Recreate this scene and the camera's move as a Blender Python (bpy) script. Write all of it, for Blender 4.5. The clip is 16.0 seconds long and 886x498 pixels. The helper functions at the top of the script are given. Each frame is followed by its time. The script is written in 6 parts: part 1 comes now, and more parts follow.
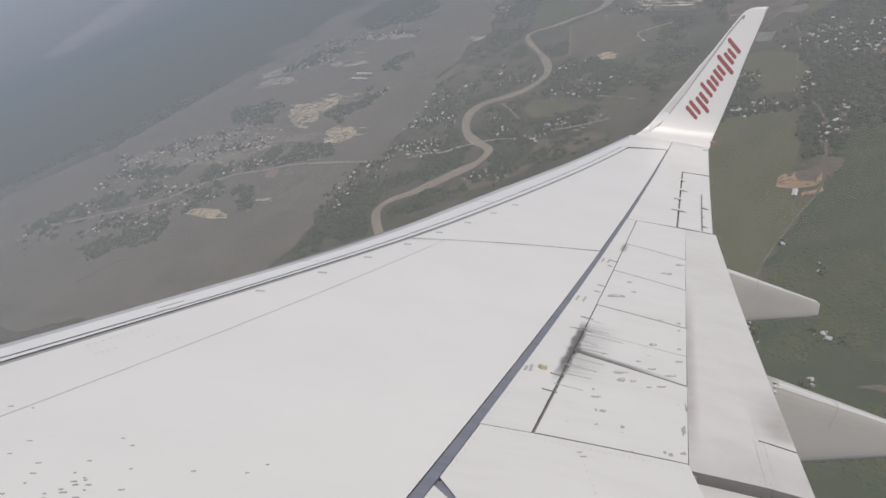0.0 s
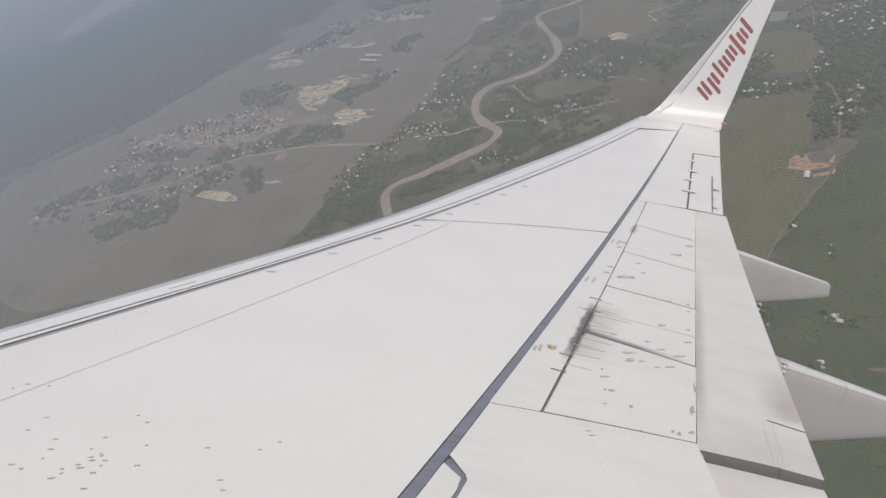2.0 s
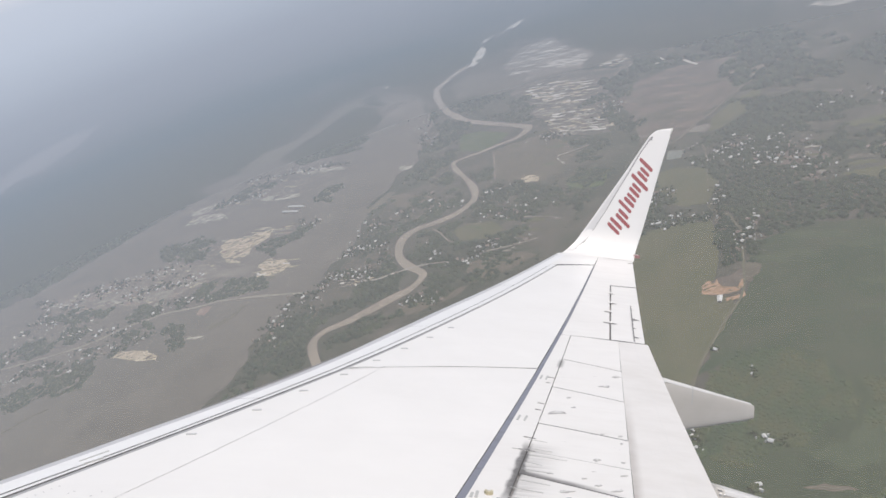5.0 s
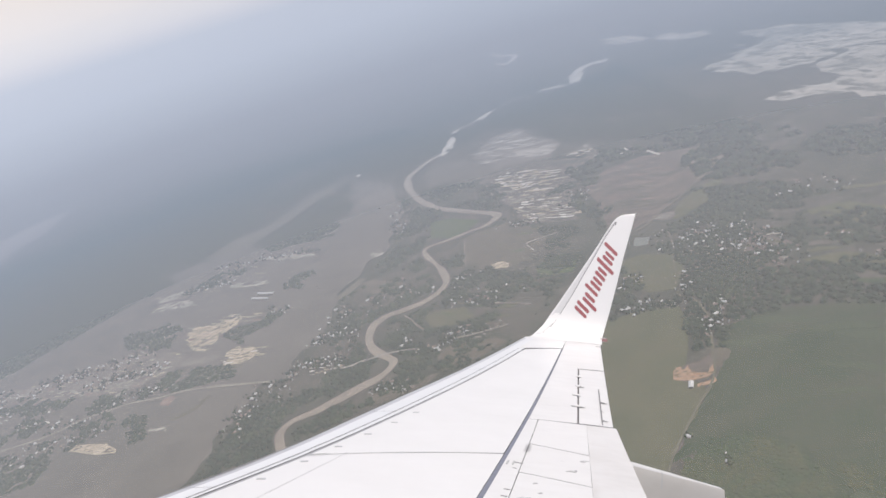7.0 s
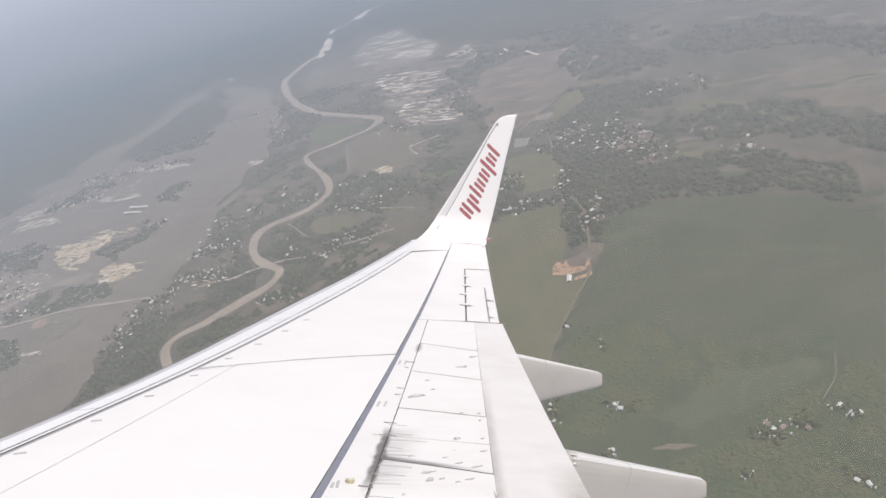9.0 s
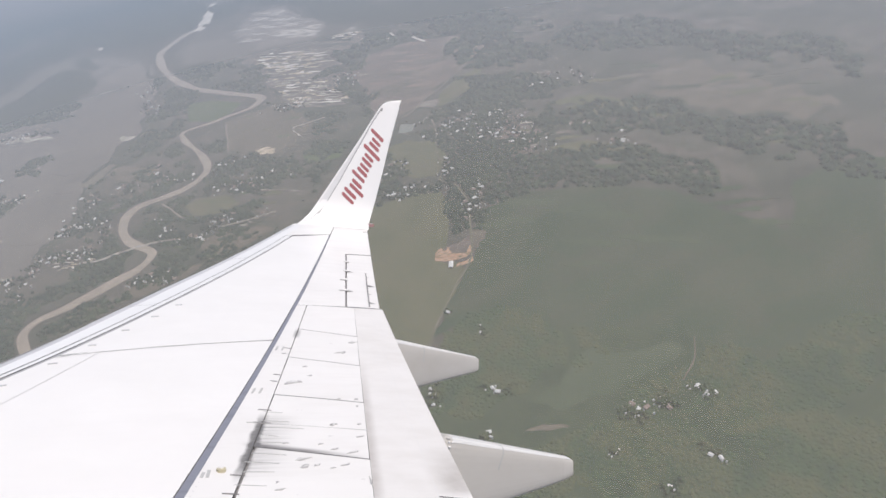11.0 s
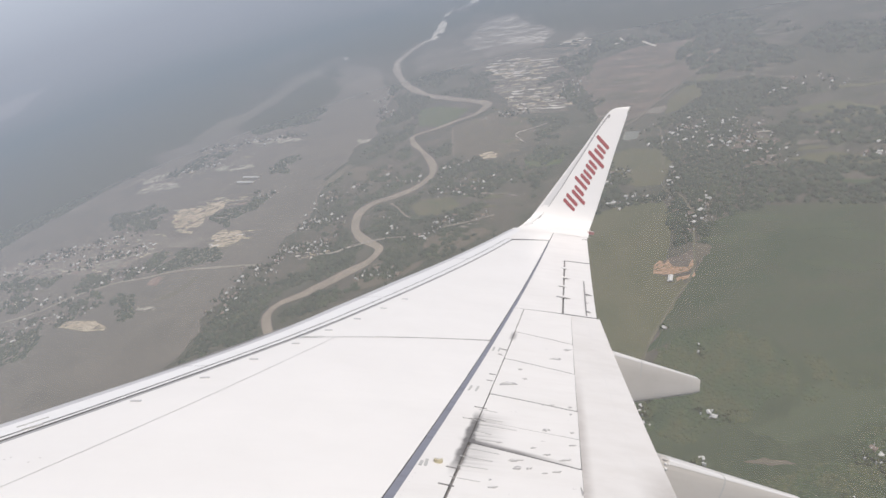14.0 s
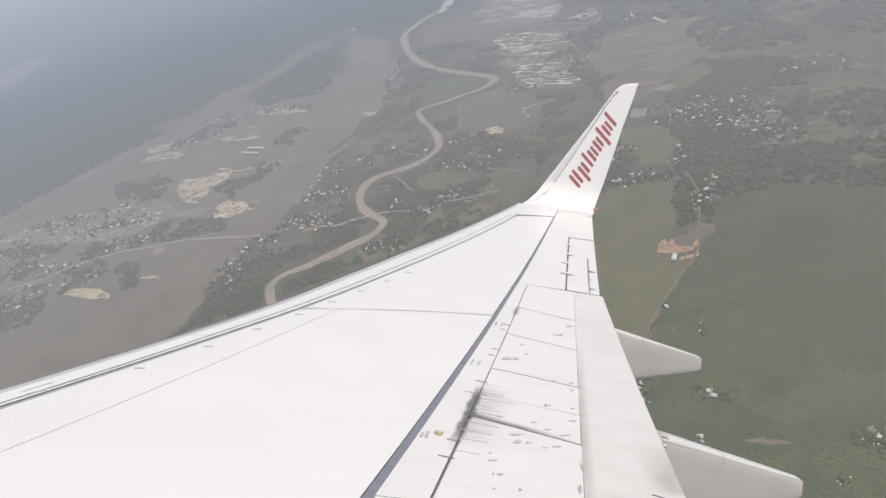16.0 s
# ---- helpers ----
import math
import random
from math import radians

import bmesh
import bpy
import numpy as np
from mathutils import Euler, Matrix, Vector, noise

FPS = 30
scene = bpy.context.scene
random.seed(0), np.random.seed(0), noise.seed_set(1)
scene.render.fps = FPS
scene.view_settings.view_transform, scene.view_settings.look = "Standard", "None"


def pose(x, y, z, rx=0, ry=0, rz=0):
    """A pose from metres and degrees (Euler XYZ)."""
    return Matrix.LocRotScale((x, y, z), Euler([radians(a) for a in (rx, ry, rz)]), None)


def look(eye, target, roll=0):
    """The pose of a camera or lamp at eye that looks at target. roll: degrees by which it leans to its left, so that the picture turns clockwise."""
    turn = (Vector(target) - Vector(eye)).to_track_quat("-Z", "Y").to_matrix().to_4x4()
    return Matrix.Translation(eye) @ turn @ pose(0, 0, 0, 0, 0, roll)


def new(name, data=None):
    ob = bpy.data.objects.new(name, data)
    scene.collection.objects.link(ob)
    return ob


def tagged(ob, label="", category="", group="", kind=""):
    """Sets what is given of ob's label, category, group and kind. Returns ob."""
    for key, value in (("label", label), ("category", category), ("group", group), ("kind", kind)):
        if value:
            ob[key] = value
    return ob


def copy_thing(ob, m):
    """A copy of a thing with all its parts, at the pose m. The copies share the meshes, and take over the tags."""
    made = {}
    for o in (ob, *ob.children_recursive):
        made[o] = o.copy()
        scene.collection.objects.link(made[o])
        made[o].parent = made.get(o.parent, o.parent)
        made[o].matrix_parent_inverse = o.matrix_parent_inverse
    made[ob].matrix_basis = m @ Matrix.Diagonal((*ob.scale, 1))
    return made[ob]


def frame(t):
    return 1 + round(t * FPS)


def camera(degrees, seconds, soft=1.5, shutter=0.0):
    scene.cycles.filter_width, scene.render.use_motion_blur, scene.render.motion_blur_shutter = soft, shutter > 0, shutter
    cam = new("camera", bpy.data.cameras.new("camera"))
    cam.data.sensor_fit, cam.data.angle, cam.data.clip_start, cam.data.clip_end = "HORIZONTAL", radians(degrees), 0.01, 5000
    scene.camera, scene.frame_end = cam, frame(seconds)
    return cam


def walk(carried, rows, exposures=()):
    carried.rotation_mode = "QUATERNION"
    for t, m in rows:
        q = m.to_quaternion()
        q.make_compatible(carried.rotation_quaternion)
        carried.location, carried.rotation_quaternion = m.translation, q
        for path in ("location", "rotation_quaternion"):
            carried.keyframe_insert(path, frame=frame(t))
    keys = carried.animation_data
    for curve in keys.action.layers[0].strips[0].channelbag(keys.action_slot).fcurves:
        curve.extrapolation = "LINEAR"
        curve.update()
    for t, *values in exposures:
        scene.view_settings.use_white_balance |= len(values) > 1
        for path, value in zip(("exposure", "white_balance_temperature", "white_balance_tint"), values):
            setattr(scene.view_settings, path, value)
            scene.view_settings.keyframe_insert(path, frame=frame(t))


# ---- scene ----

import itertools
# ---- camera and its way: a hand-held camera at a cabin window of an airliner, 500 m over a plain ----
HEIGHT = 500.0
PATH = [
    (0, -0.038, 0.016, 500.033, 54.319, 16.321, -0.423), (0.5, -0.037, 0.010, 500.030, 53.701, 15.423, -1.933),
    (1, -0.035, 0.007, 500.047, 53.569, 15.015, -2.519), (1.5, -0.033, -0.001, 500.053, 53.526, 15.662, -1.976),
    (2, -0.039, -0.007, 500.037, 53.147, 16.759, 0.164), (2.5, -0.042, -0.021, 500.044, 53.667, 16.986, 0.350),
    (2.7, -0.038, -0.014, 500.047, 56.636, 16.899, -0.934), (2.9, -0.034, -0.007, 500.049, 59.593, 17.561, -2.035),
    (3, -0.031, -0.003, 500.050, 59.924, 18.026, -2.373), (3.25, -0.027, 0.003, 500.054, 60.040, 18.324, -3.253),
    (3.5, -0.023, 0.009, 500.058, 59.583, 17.871, -4.369), (3.75, -0.017, 0.010, 500.061, 58.726, 17.320, -5.799),
    (4, -0.012, 0.011, 500.064, 59.110, 17.343, -6.522), (4.2, -0.014, 0.007, 500.067, 60.676, 17.423, -6.680),
    (6.3, 0.018, -0.030, 499.988, 63.520, 15.830, -6.195), (6.5, 0.028, -0.028, 499.982, 65.421, 15.958, -6.293),
    (7, 0.038, -0.029, 499.978, 68.030, 15.903, -8.727), (7.5, 0.024, -0.031, 499.969, 66.691, 15.571, -10.363),
    (8, 0.020, -0.022, 499.964, 64.219, 15.137, -10.950), (8.5, 0.023, -0.017, 499.966, 61.210, 14.249, -14.565),
    (9, 0.023, 0.010, 499.960, 58.468, 13.814, -17.775), (9.5, 0.043, 0.018, 499.954, 56.635, 12.331, -21.704),
    (9.7, 0.047, 0.011, 499.953, 56.211, 10.990, -23.680), (11.8, 0.044, -0.005, 499.971, 56.064, 7.620, -24.174),
    (12, 0.042, -0.001, 499.968, 56.468, 8.774, -22.540), (12.5, 0.023, 0.012, 499.968, 57.220, 10.735, -19.035),
    (13, -0.008, 0.012, 499.979, 58.822, 12.887, -13.365), (13.5, -0.011, 0.013, 499.974, 59.187, 13.427, -10.745),
    (14, -0.012, 0.008, 499.981, 59.537, 14.043, -8.956), (14.5, -0.011, 0.010, 499.988, 59.789, 14.323, -8.295),
    (15, -0.010, 0.004, 499.990, 59.424, 14.325, -8.149), (15.5, -0.015, 0.016, 499.984, 58.569, 13.600, -8.096),
    (16, -0.016, 0.017, 499.971, 57.801, 13.276, -8.112)]
EXPOSURES = [(0.0, -0.27, 6700, 11), (1.5, -0.12, 6700, 11), (2.0, -0.2, 6700, 11), (2.5, -0.42, 6700, 11), (2.8, -0.45, 6700, 11), (3.0, -0.29, 6650, 10), (3.5, 0.0, 6650, 10), (4.0, 0.12, 6650, 10), (6.5, 0.24, 6650, 13), (9.0, 0.33, 6750, 13), (12.0, 0.28, 6550, 13), (14.0, 0.20, 6780, 12), (16.0, 0.19, 6800, 12)]
cam = camera(61.0, 16.0, soft=1.6)
walk(cam, [(t, pose(*row)) for t, *row in PATH], EXPOSURES)

# the wing's own axes: x aft, y outboard, z up, origin at the tip's leading edge; the aircraft climbs in a right bank
WING = pose(0, 0, HEIGHT, -29.611, 20.908, -6.436) @ Matrix.Translation((2.806, -1.764, 0.629))

# ---- world and sun ----
SUN_ELEVATION, SUN_AZIMUTH = 62.0, 100.0  # azimuth clockwise from +y
world = bpy.data.worlds.new("sky")
scene.world = world
world.use_nodes = True
wn = world.node_tree.nodes
sky = wn.new("ShaderNodeTexSky")
sky.sky_type = "NISHITA"
sky.sun_disc = False
sky.sun_elevation = radians(SUN_ELEVATION)
sky.sun_rotation = radians(SUN_AZIMUTH)
sky.air_density, sky.dust_density, sky.ozone_density = 1.0, 1.6, 1.0
sky.altitude = 300
world.node_tree.links.new(sky.outputs["Color"], wn["Background"].inputs["Color"])
wn["Background"].inputs["Strength"].default_value = 0.10
sun = new("sun", bpy.data.lights.new("sun", "SUN"))
sun.data.energy, sun.data.angle, sun.data.color = 3.0, radians(0.6), (1.0, 0.95, 0.88)
e, a = radians(SUN_ELEVATION), radians(SUN_AZIMUTH)
sun.matrix_world = look((0, 0, 900), Vector((0, 0, 900)) - Vector((math.sin(a) * math.cos(e), math.cos(a) * math.cos(e), math.sin(e))))


# ---- materials ----
def shader(name, rough=0.6, metal=0.0, spec=0.5):
    m = bpy.data.materials.new(name)
    m.use_nodes = True
    b = m.node_tree.nodes["Principled BSDF"]
    b.inputs["Roughness"].default_value, b.inputs["Metallic"].default_value = rough, metal
    b.inputs["Specular IOR Level"].default_value = spec
    return m, m.node_tree, b


def node(tree, kind, **sets):
    n = tree.nodes.new(kind)
    for key, value in sets.items():
        n.inputs[key.replace("_", " ")].default_value = value
    return n


def noise_fac(tree, scale, detail=4.0, rough=0.6, stretch=None, distort=0.0, turn=0.0):
    co = tree.nodes.new("ShaderNodeTexCoord")
    out = co.outputs["Object"]
    if stretch:
        mp = tree.nodes.new("ShaderNodeMapping")
        mp.vector_type = "TEXTURE"
        mp.inputs["Rotation"].default_value = (0, 0, turn)
        mp.inputs["Scale"].default_value = tuple(1.0 / v for v in stretch)
        tree.links.new(out, mp.inputs["Vector"])
        out = mp.outputs["Vector"]
    n = node(tree, "ShaderNodeTexNoise", Scale=scale, Detail=detail, Roughness=rough, Distortion=distort)
    tree.links.new(out, n.inputs["Vector"])
    return n.outputs["Fac"]


def ramp(tree, fac, stops):
    r = tree.nodes.new("ShaderNodeValToRGB")
    els = r.color_ramp.elements
    while len(els) < len(stops):
        els.new(0.5)
    for el, (p, c) in zip(els, stops):
        el.position, el.color = p, (*c, 1.0) if len(c) == 3 else c
    tree.links.new(fac, r.inputs["Fac"])
    return r.outputs["Color"]


def mixc(tree, fac, a, b, mode="MIX"):
    n = tree.nodes.new("ShaderNodeMix")
    n.data_type, n.blend_type = "RGBA", mode
    for sock, v in ((n.inputs[0], fac), (n.inputs[6], a), (n.inputs[7], b)):
        if hasattr(v, "links"):
            tree.links.new(v, sock)
        else:
            sock.default_value = v if not isinstance(v, tuple) or len(v) == 4 else (*v, 1.0)
    return n.outputs[2]


def bump(tree, b, fac, strength, distance):
    n = node(tree, "ShaderNodeBump", Strength=strength, Distance=distance)
    tree.links.new(fac, n.inputs["Height"])
    tree.links.new(n.outputs["Normal"], b.inputs["Normal"])


def math_node(tree, op, a, b=0.0, c=0.0, clamp=False):
    n = tree.nodes.new("ShaderNodeMath")
    n.operation, n.use_clamp = op, clamp
    for sock, v in zip(n.inputs, (a, b, c)):
        if hasattr(v, "links"):
            tree.links.new(v, sock)
        else:
            sock.default_value = v
    return n.outputs[0]


def band(tree, v, lo0, lo1, hi0, hi1):
    """1 between lo1 and hi0, falling to 0 at lo0 and hi1."""
    up = tree.nodes.new("ShaderNodeMapRange")
    up.interpolation_type = "SMOOTHSTEP"
    dn = tree.nodes.new("ShaderNodeMapRange")
    dn.interpolation_type = "SMOOTHSTEP"
    for n, (p, q, r, t) in ((up, (lo0, lo1, 0, 1)), (dn, (hi0, hi1, 1, 0))):
        for i, x in enumerate((p, q, r, t)):
            n.inputs[i + 1].default_value = x
        tree.links.new(v, n.inputs[0])
    return math_node(tree, "MULTIPLY", up.outputs[0], dn.outputs[0])


def paint(name, colour, dirt, amount, rough=0.35, streak=6.0, lo=0.48, hi=0.75, chips=0.0, soot=False, smear=False):
    """Aircraft paint: a clean coat, faint clouds of wear and grime drawn out fore and aft; chips lay bare grey primer, soot lies along the spoiler joint."""
    m, tree, b = shader(name, rough)
    cloud = noise_fac(tree, 1.1, 5, 0.55)
    base = mixc(tree, ramp(tree, cloud, [(0.3, (0, 0, 0)), (0.75, (1, 1, 1))]), colour, tuple(c * 0.94 for c in colour))
    grime = ramp(tree, noise_fac(tree, 2.3, 8, 0.65, stretch=(0.7, streak, 1.0)), [(lo, (0, 0, 0)), (hi, (amount,) * 3)])
    col = mixc(tree, grime, base, dirt)
    if chips:
        flake = noise_fac(tree, 10.5, 5, 0.55, stretch=(0.7, 1.3, 1.0), distort=0.4)
        col = mixc(tree, ramp(tree, flake, [(chips, (0, 0, 0)), (chips + 0.012, (0.85, 0.85, 0.85))]), col, (0.36, 0.35, 0.34))
    if soot:
        co = tree.nodes.new("ShaderNodeTexCoord")
        sep = tree.nodes.new("ShaderNodeSeparateXYZ")
        tree.links.new(co.outputs["Object"], sep.inputs[0])
        d = math_node(tree, "ADD", math_node(tree, "MULTIPLY", sep.outputs["Y"], -0.29), sep.outputs["X"])
        along_y = band(tree, sep.outputs["Y"], 6.45, 6.85, 7.45, 7.72)
        spot = band(tree, sep.outputs["Y"], 9.75, 9.9, 10.0, 10.2)
        tight = band(tree, d, -4.10, -4.06, -4.05, -4.0)
        fine = math_node(tree, "MULTIPLY", noise_fac(tree, 2.0, 7, 0.7, stretch=(1.0, 14.0, 1.0)), 1.5, clamp=True)
        wob = math_node(tree, "MULTIPLY", math_node(tree, "SUBTRACT", noise_fac(tree, 5.0, 4, 0.6), 0.5), 0.06)
        core = band(tree, math_node(tree, "ADD", d, wob), -4.12, -4.085, -4.055, -4.01)
        comb = ramp(tree, noise_fac(tree, 2.0, 5, 0.6, stretch=(0.25, 26.0, 1.0)), [(0.38, (0.08,) * 3), (0.66, (0.6,) * 3)])
        sep2 = tree.nodes.new("ShaderNodeSeparateColor")
        tree.links.new(comb, sep2.inputs["Color"])
        wake = math_node(tree, "MULTIPLY", band(tree, d, -4.08, -4.05, -4.04, -3.72), sep2.outputs[0])
        s1 = math_node(tree, "MULTIPLY", math_node(tree, "ADD", math_node(tree, "MULTIPLY", core, math_node(tree, "ADD", math_node(tree, "MULTIPLY", fine, 0.5), 0.55)), wake), along_y)
        s2 = math_node(tree, "MULTIPLY", math_node(tree, "MULTIPLY", tight, spot), 0.7)
        e6 = math_node(tree, "ADD", math_node(tree, "MULTIPLY", sep.outputs["X"], 0.342), sep.outputs["Y"])
        s3 = math_node(tree, "MULTIPLY", math_node(tree, "MULTIPLY", band(tree, e6, 6.34, 6.38, 6.39, 6.46), fine), band(tree, sep.outputs["X"], -2.1, -1.95, -1.7, -1.2))
        fac = math_node(tree, "ADD", math_node(tree, "ADD", s1, s2), s3, clamp=True)
        col = mixc(tree, math_node(tree, "MULTIPLY", fac, 0.92), col, (0.095, 0.09, 0.088))
    if smear:
        co = tree.nodes.new("ShaderNodeTexCoord")
        sep = tree.nodes.new("ShaderNodeSeparateXYZ")
        tree.links.new(co.outputs["Object"], sep.inputs[0])
        aft = math_node(tree, "ADD", math_node(tree, "MULTIPLY", sep.outputs["Y"], -0.1835), sep.outputs["X"])
        patch = math_node(tree, "MULTIPLY", band(tree, aft, -2.16, -1.92, -1.86, -1.78), band(tree, sep.outputs["Y"], 6.2, 6.32, 6.45, 7.2))
        root = math_node(tree, "MULTIPLY", band(tree, sep.outputs["Y"], 5.5, 5.7, 5.78, 6.3), 0.45)
        cloudy = math_node(tree, "MULTIPLY", noise_fac(tree, 3.5, 6, 0.65), 1.3, clamp=True)
        stain = math_node(tree, "MULTIPLY", math_node(tree, "MAXIMUM", patch, root), cloudy)
        col = mixc(tree, math_node(tree, "MULTIPLY", stain, 0.7), col, (0.26, 0.235, 0.21))
        front = math_node(tree, "ADD", math_node(tree, "MULTIPLY", sep.outputs["Y"], -0.24031), sep.outputs["X"])
        edge = math_node(tree, "MULTIPLY", band(tree, front, -2.90, -2.885, -2.875, -2.79), band(tree, sep.outputs["Y"], 5.7, 6.3, 7.6, 9.4))
        col = mixc(tree, math_node(tree, "MULTIPLY", math_node(tree, "MULTIPLY", edge, cloudy), 0.7), col, (0.25, 0.22, 0.20))
    tree.links.new(col, b.inputs["Base Color"])
    rr = ramp(tree, cloud, [(0.2, (rough * 0.8,) * 3), (0.8, (rough * 1.3,) * 3)])
    tree.links.new(rr, b.inputs["Roughness"])
    bump(tree, b, noise_fac(tree, 2.0, 3, 0.5), 0.05, 0.02)
    return m


WHITE = paint("white_paint", (0.725, 0.713, 0.692), (0.52, 0.50, 0.48), 0.05)
WHITE_AFT = paint("white_paint_streaked", (0.69, 0.678, 0.658), (0.50, 0.475, 0.445), 0.22, 0.45, streak=3.0, soot=True, chips=0.78)
SPOILER = paint("spoiler_paint", (0.69, 0.678, 0.658), (0.50, 0.475, 0.445), 0.22, 0.45, streak=3.0, soot=True, chips=0.705)
GREY_FLAP = paint("weathered_flap_paint", (0.65, 0.635, 0.615), (0.40, 0.37, 0.33), 0.28, 0.5, streak=1.4, lo=0.44, smear=True)
BODY = paint("dark_joint", (0.22, 0.213, 0.213), (0.12, 0.12, 0.12), 0.5, 0.7)
SEAM = paint("blue_grey_sealant", (0.20, 0.21, 0.25), (0.10, 0.10, 0.12), 0.5, 0.6)
SLAT = paint("slat_paint", (0.74, 0.74, 0.735), (0.5, 0.49, 0.48), 0.15, 0.3)
GAP_GREY = paint("grey_slat_gap", (0.33, 0.33, 0.335), (0.2, 0.2, 0.2), 0.4, 0.6)
MID_GREY = paint("mid_grey_edge", (0.50, 0.50, 0.51), (0.34, 0.34, 0.34), 0.4, 0.4)
FAIRING = paint("fairing_paint", (0.49, 0.468, 0.435), (0.36, 0.335, 0.30), 0.35, 0.4)
RED = paint("red_livery", (0.33, 0.10, 0.105), (0.30, 0.07, 0.07), 0.2, 0.4)
LEAD = paint("grey_winglet_edge", (0.60, 0.595, 0.585), (0.45, 0.44, 0.43), 0.25, 0.4)
EDGE_LINE = paint("grey_edge_joint", (0.30, 0.295, 0.29), (0.2, 0.2, 0.2), 0.4, 0.6)
CHIP = paint("bare_primer", (0.37, 0.365, 0.36), (0.42, 0.41, 0.40), 0.5, 0.7)
DARK_MARK = paint("dark_mark", (0.20, 0.195, 0.19), (0.12, 0.12, 0.12), 0.5, 0.8)
PRINT = paint("faded_stencil", (0.42, 0.42, 0.41), (0.5, 0.5, 0.5), 0.5, 0.6)
LENS = paint("dull_red_lens", (0.38, 0.22, 0.205), (0.4, 0.3, 0.28), 0.3, 0.3)
BRASS = paint("brass_cap", (0.50, 0.45, 0.31), (0.2, 0.17, 0.1), 0.4, 0.4)


def land(name, stops, scale, fine, rough=0.95, fine_mix=0.35, parcels=0.0, parcel_mix=0.25, gaps=None, gap_level=0.5, gap_scale=0.02, gap_soft=0.03, gap_turn=0.0, gap_slim=2.6):
    """Ground cover: large patches, a fine mottling and, for tilled land, plots of slightly different tone."""
    m, tree, b = shader(name, rough, spec=0.15)
    col = ramp(tree, noise_fac(tree, scale, 7, 0.6, distort=0.6), stops)
    mott = ramp(tree, noise_fac(tree, fine, 3, 0.55), [(0.30, (0.55, 0.55, 0.55)), (0.70, (1.12, 1.12, 1.12))])
    col = mixc(tree, fine_mix, col, mott, "MULTIPLY")
    flecks = ramp(tree, noise_fac(tree, fine * 2.7, 2, 0.6, stretch=(1.0, 1.8, 1.0), distort=1.0), [(0.42, (0.72, 0.74, 0.72)), (0.56, (1.0, 1.0, 1.0)), (0.70, (1.35, 1.3, 1.22))])
    col = mixc(tree, min(1.0, fine_mix * 1.6), col, flecks, "MULTIPLY")
    if parcels:
        co = tree.nodes.new("ShaderNodeTexCoord")
        mp = tree.nodes.new("ShaderNodeMapping")
        mp.inputs["Scale"].default_value = (parcels, parcels * 2.2, 1.0)
        mp.inputs["Rotation"].default_value = (0, 0, 0.35)
        v = tree.nodes.new("ShaderNodeTexVoronoi")
        v.distance = "CHEBYCHEV"
        v.inputs["Scale"].default_value = 1.0
        tree.links.new(co.outputs["Object"], mp.inputs["Vector"])
        tree.links.new(mp.outputs["Vector"], v.inputs["Vector"])
        sep = tree.nodes.new("ShaderNodeSeparateColor")
        tree.links.new(v.outputs["Color"], sep.inputs["Color"])
        tone = ramp(tree, sep.outputs[0], [(0.0, (0.55, 0.58, 0.55)), (1.0, (1.25, 1.2, 1.15))])
        col = mixc(tree, parcel_mix, col, tone, "MULTIPLY")
    if gaps:
        g = noise_fac(tree, gap_scale, 6, 0.62, stretch=(1.0, gap_slim, 1.0), distort=0.8, turn=gap_turn)
        col = mixc(tree, ramp(tree, g, [(gap_level - gap_soft, (0, 0, 0)), (gap_level + gap_soft, (1, 1, 1))]), col, gaps)
    tree.links.new(col, b.inputs["Base Color"])
    return m


GROUND = land("scrub_ground", [(0.30, (0.064, 0.072, 0.056)), (0.46, (0.080, 0.084, 0.066)), (0.58, (0.112, 0.104, 0.088)), (0.72, (0.082, 0.084, 0.064))], 0.006, 0.035, fine_mix=0.25, parcels=0.014, parcel_mix=0.4)
MUD = land("wet_paddy_mud", [(0.30, (0.138, 0.128, 0.112)), (0.50, (0.164, 0.150, 0.131)), (0.70, (0.132, 0.124, 0.108))], 0.008, 0.03, 0.6, fine_mix=0.12, parcels=0.012, parcel_mix=0.25)
OLIVE = land("olive_meadow", [(0.30, (0.094, 0.102, 0.058)), (0.55, (0.118, 0.118, 0.070)), (0.75, (0.110, 0.104, 0.069))], 0.012, 0.02, fine_mix=0.06)
DKGREEN = land("dark_green_meadow", [(0.30, (0.040, 0.064, 0.036)), (0.50, (0.049, 0.072, 0.040)), (0.60, (0.060, 0.074, 0.046)), (0.75, (0.045, 0.068, 0.039))], 0.008, 0.018, fine_mix=0.06, gaps=(0.075, 0.084, 0.054), gap_level=0.57, gap_scale=0.0065, gap_soft=0.14)
WOODFLOOR = land("grove_floor", [(0.30, (0.046, 0.066, 0.038)), (0.60, (0.062, 0.082, 0.045))], 0.02, 0.12, fine_mix=0.3)
BRIGHT = land("young_crop", [(0.30, (0.075, 0.110, 0.045)), (0.60, (0.090, 0.120, 0.060))], 0.02, 0.12)
SAND = land("bare_sand", [(0.30, (0.46, 0.385, 0.28)), (0.60, (0.62, 0.53, 0.40))], 0.03, 0.15, gaps=(0.19, 0.16, 0.13), gap_level=0.55, gap_scale=0.07)
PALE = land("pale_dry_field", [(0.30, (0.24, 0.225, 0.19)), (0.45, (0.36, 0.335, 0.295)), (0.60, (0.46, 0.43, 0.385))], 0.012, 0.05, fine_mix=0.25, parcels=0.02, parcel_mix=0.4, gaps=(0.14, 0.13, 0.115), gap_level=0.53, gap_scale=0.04)
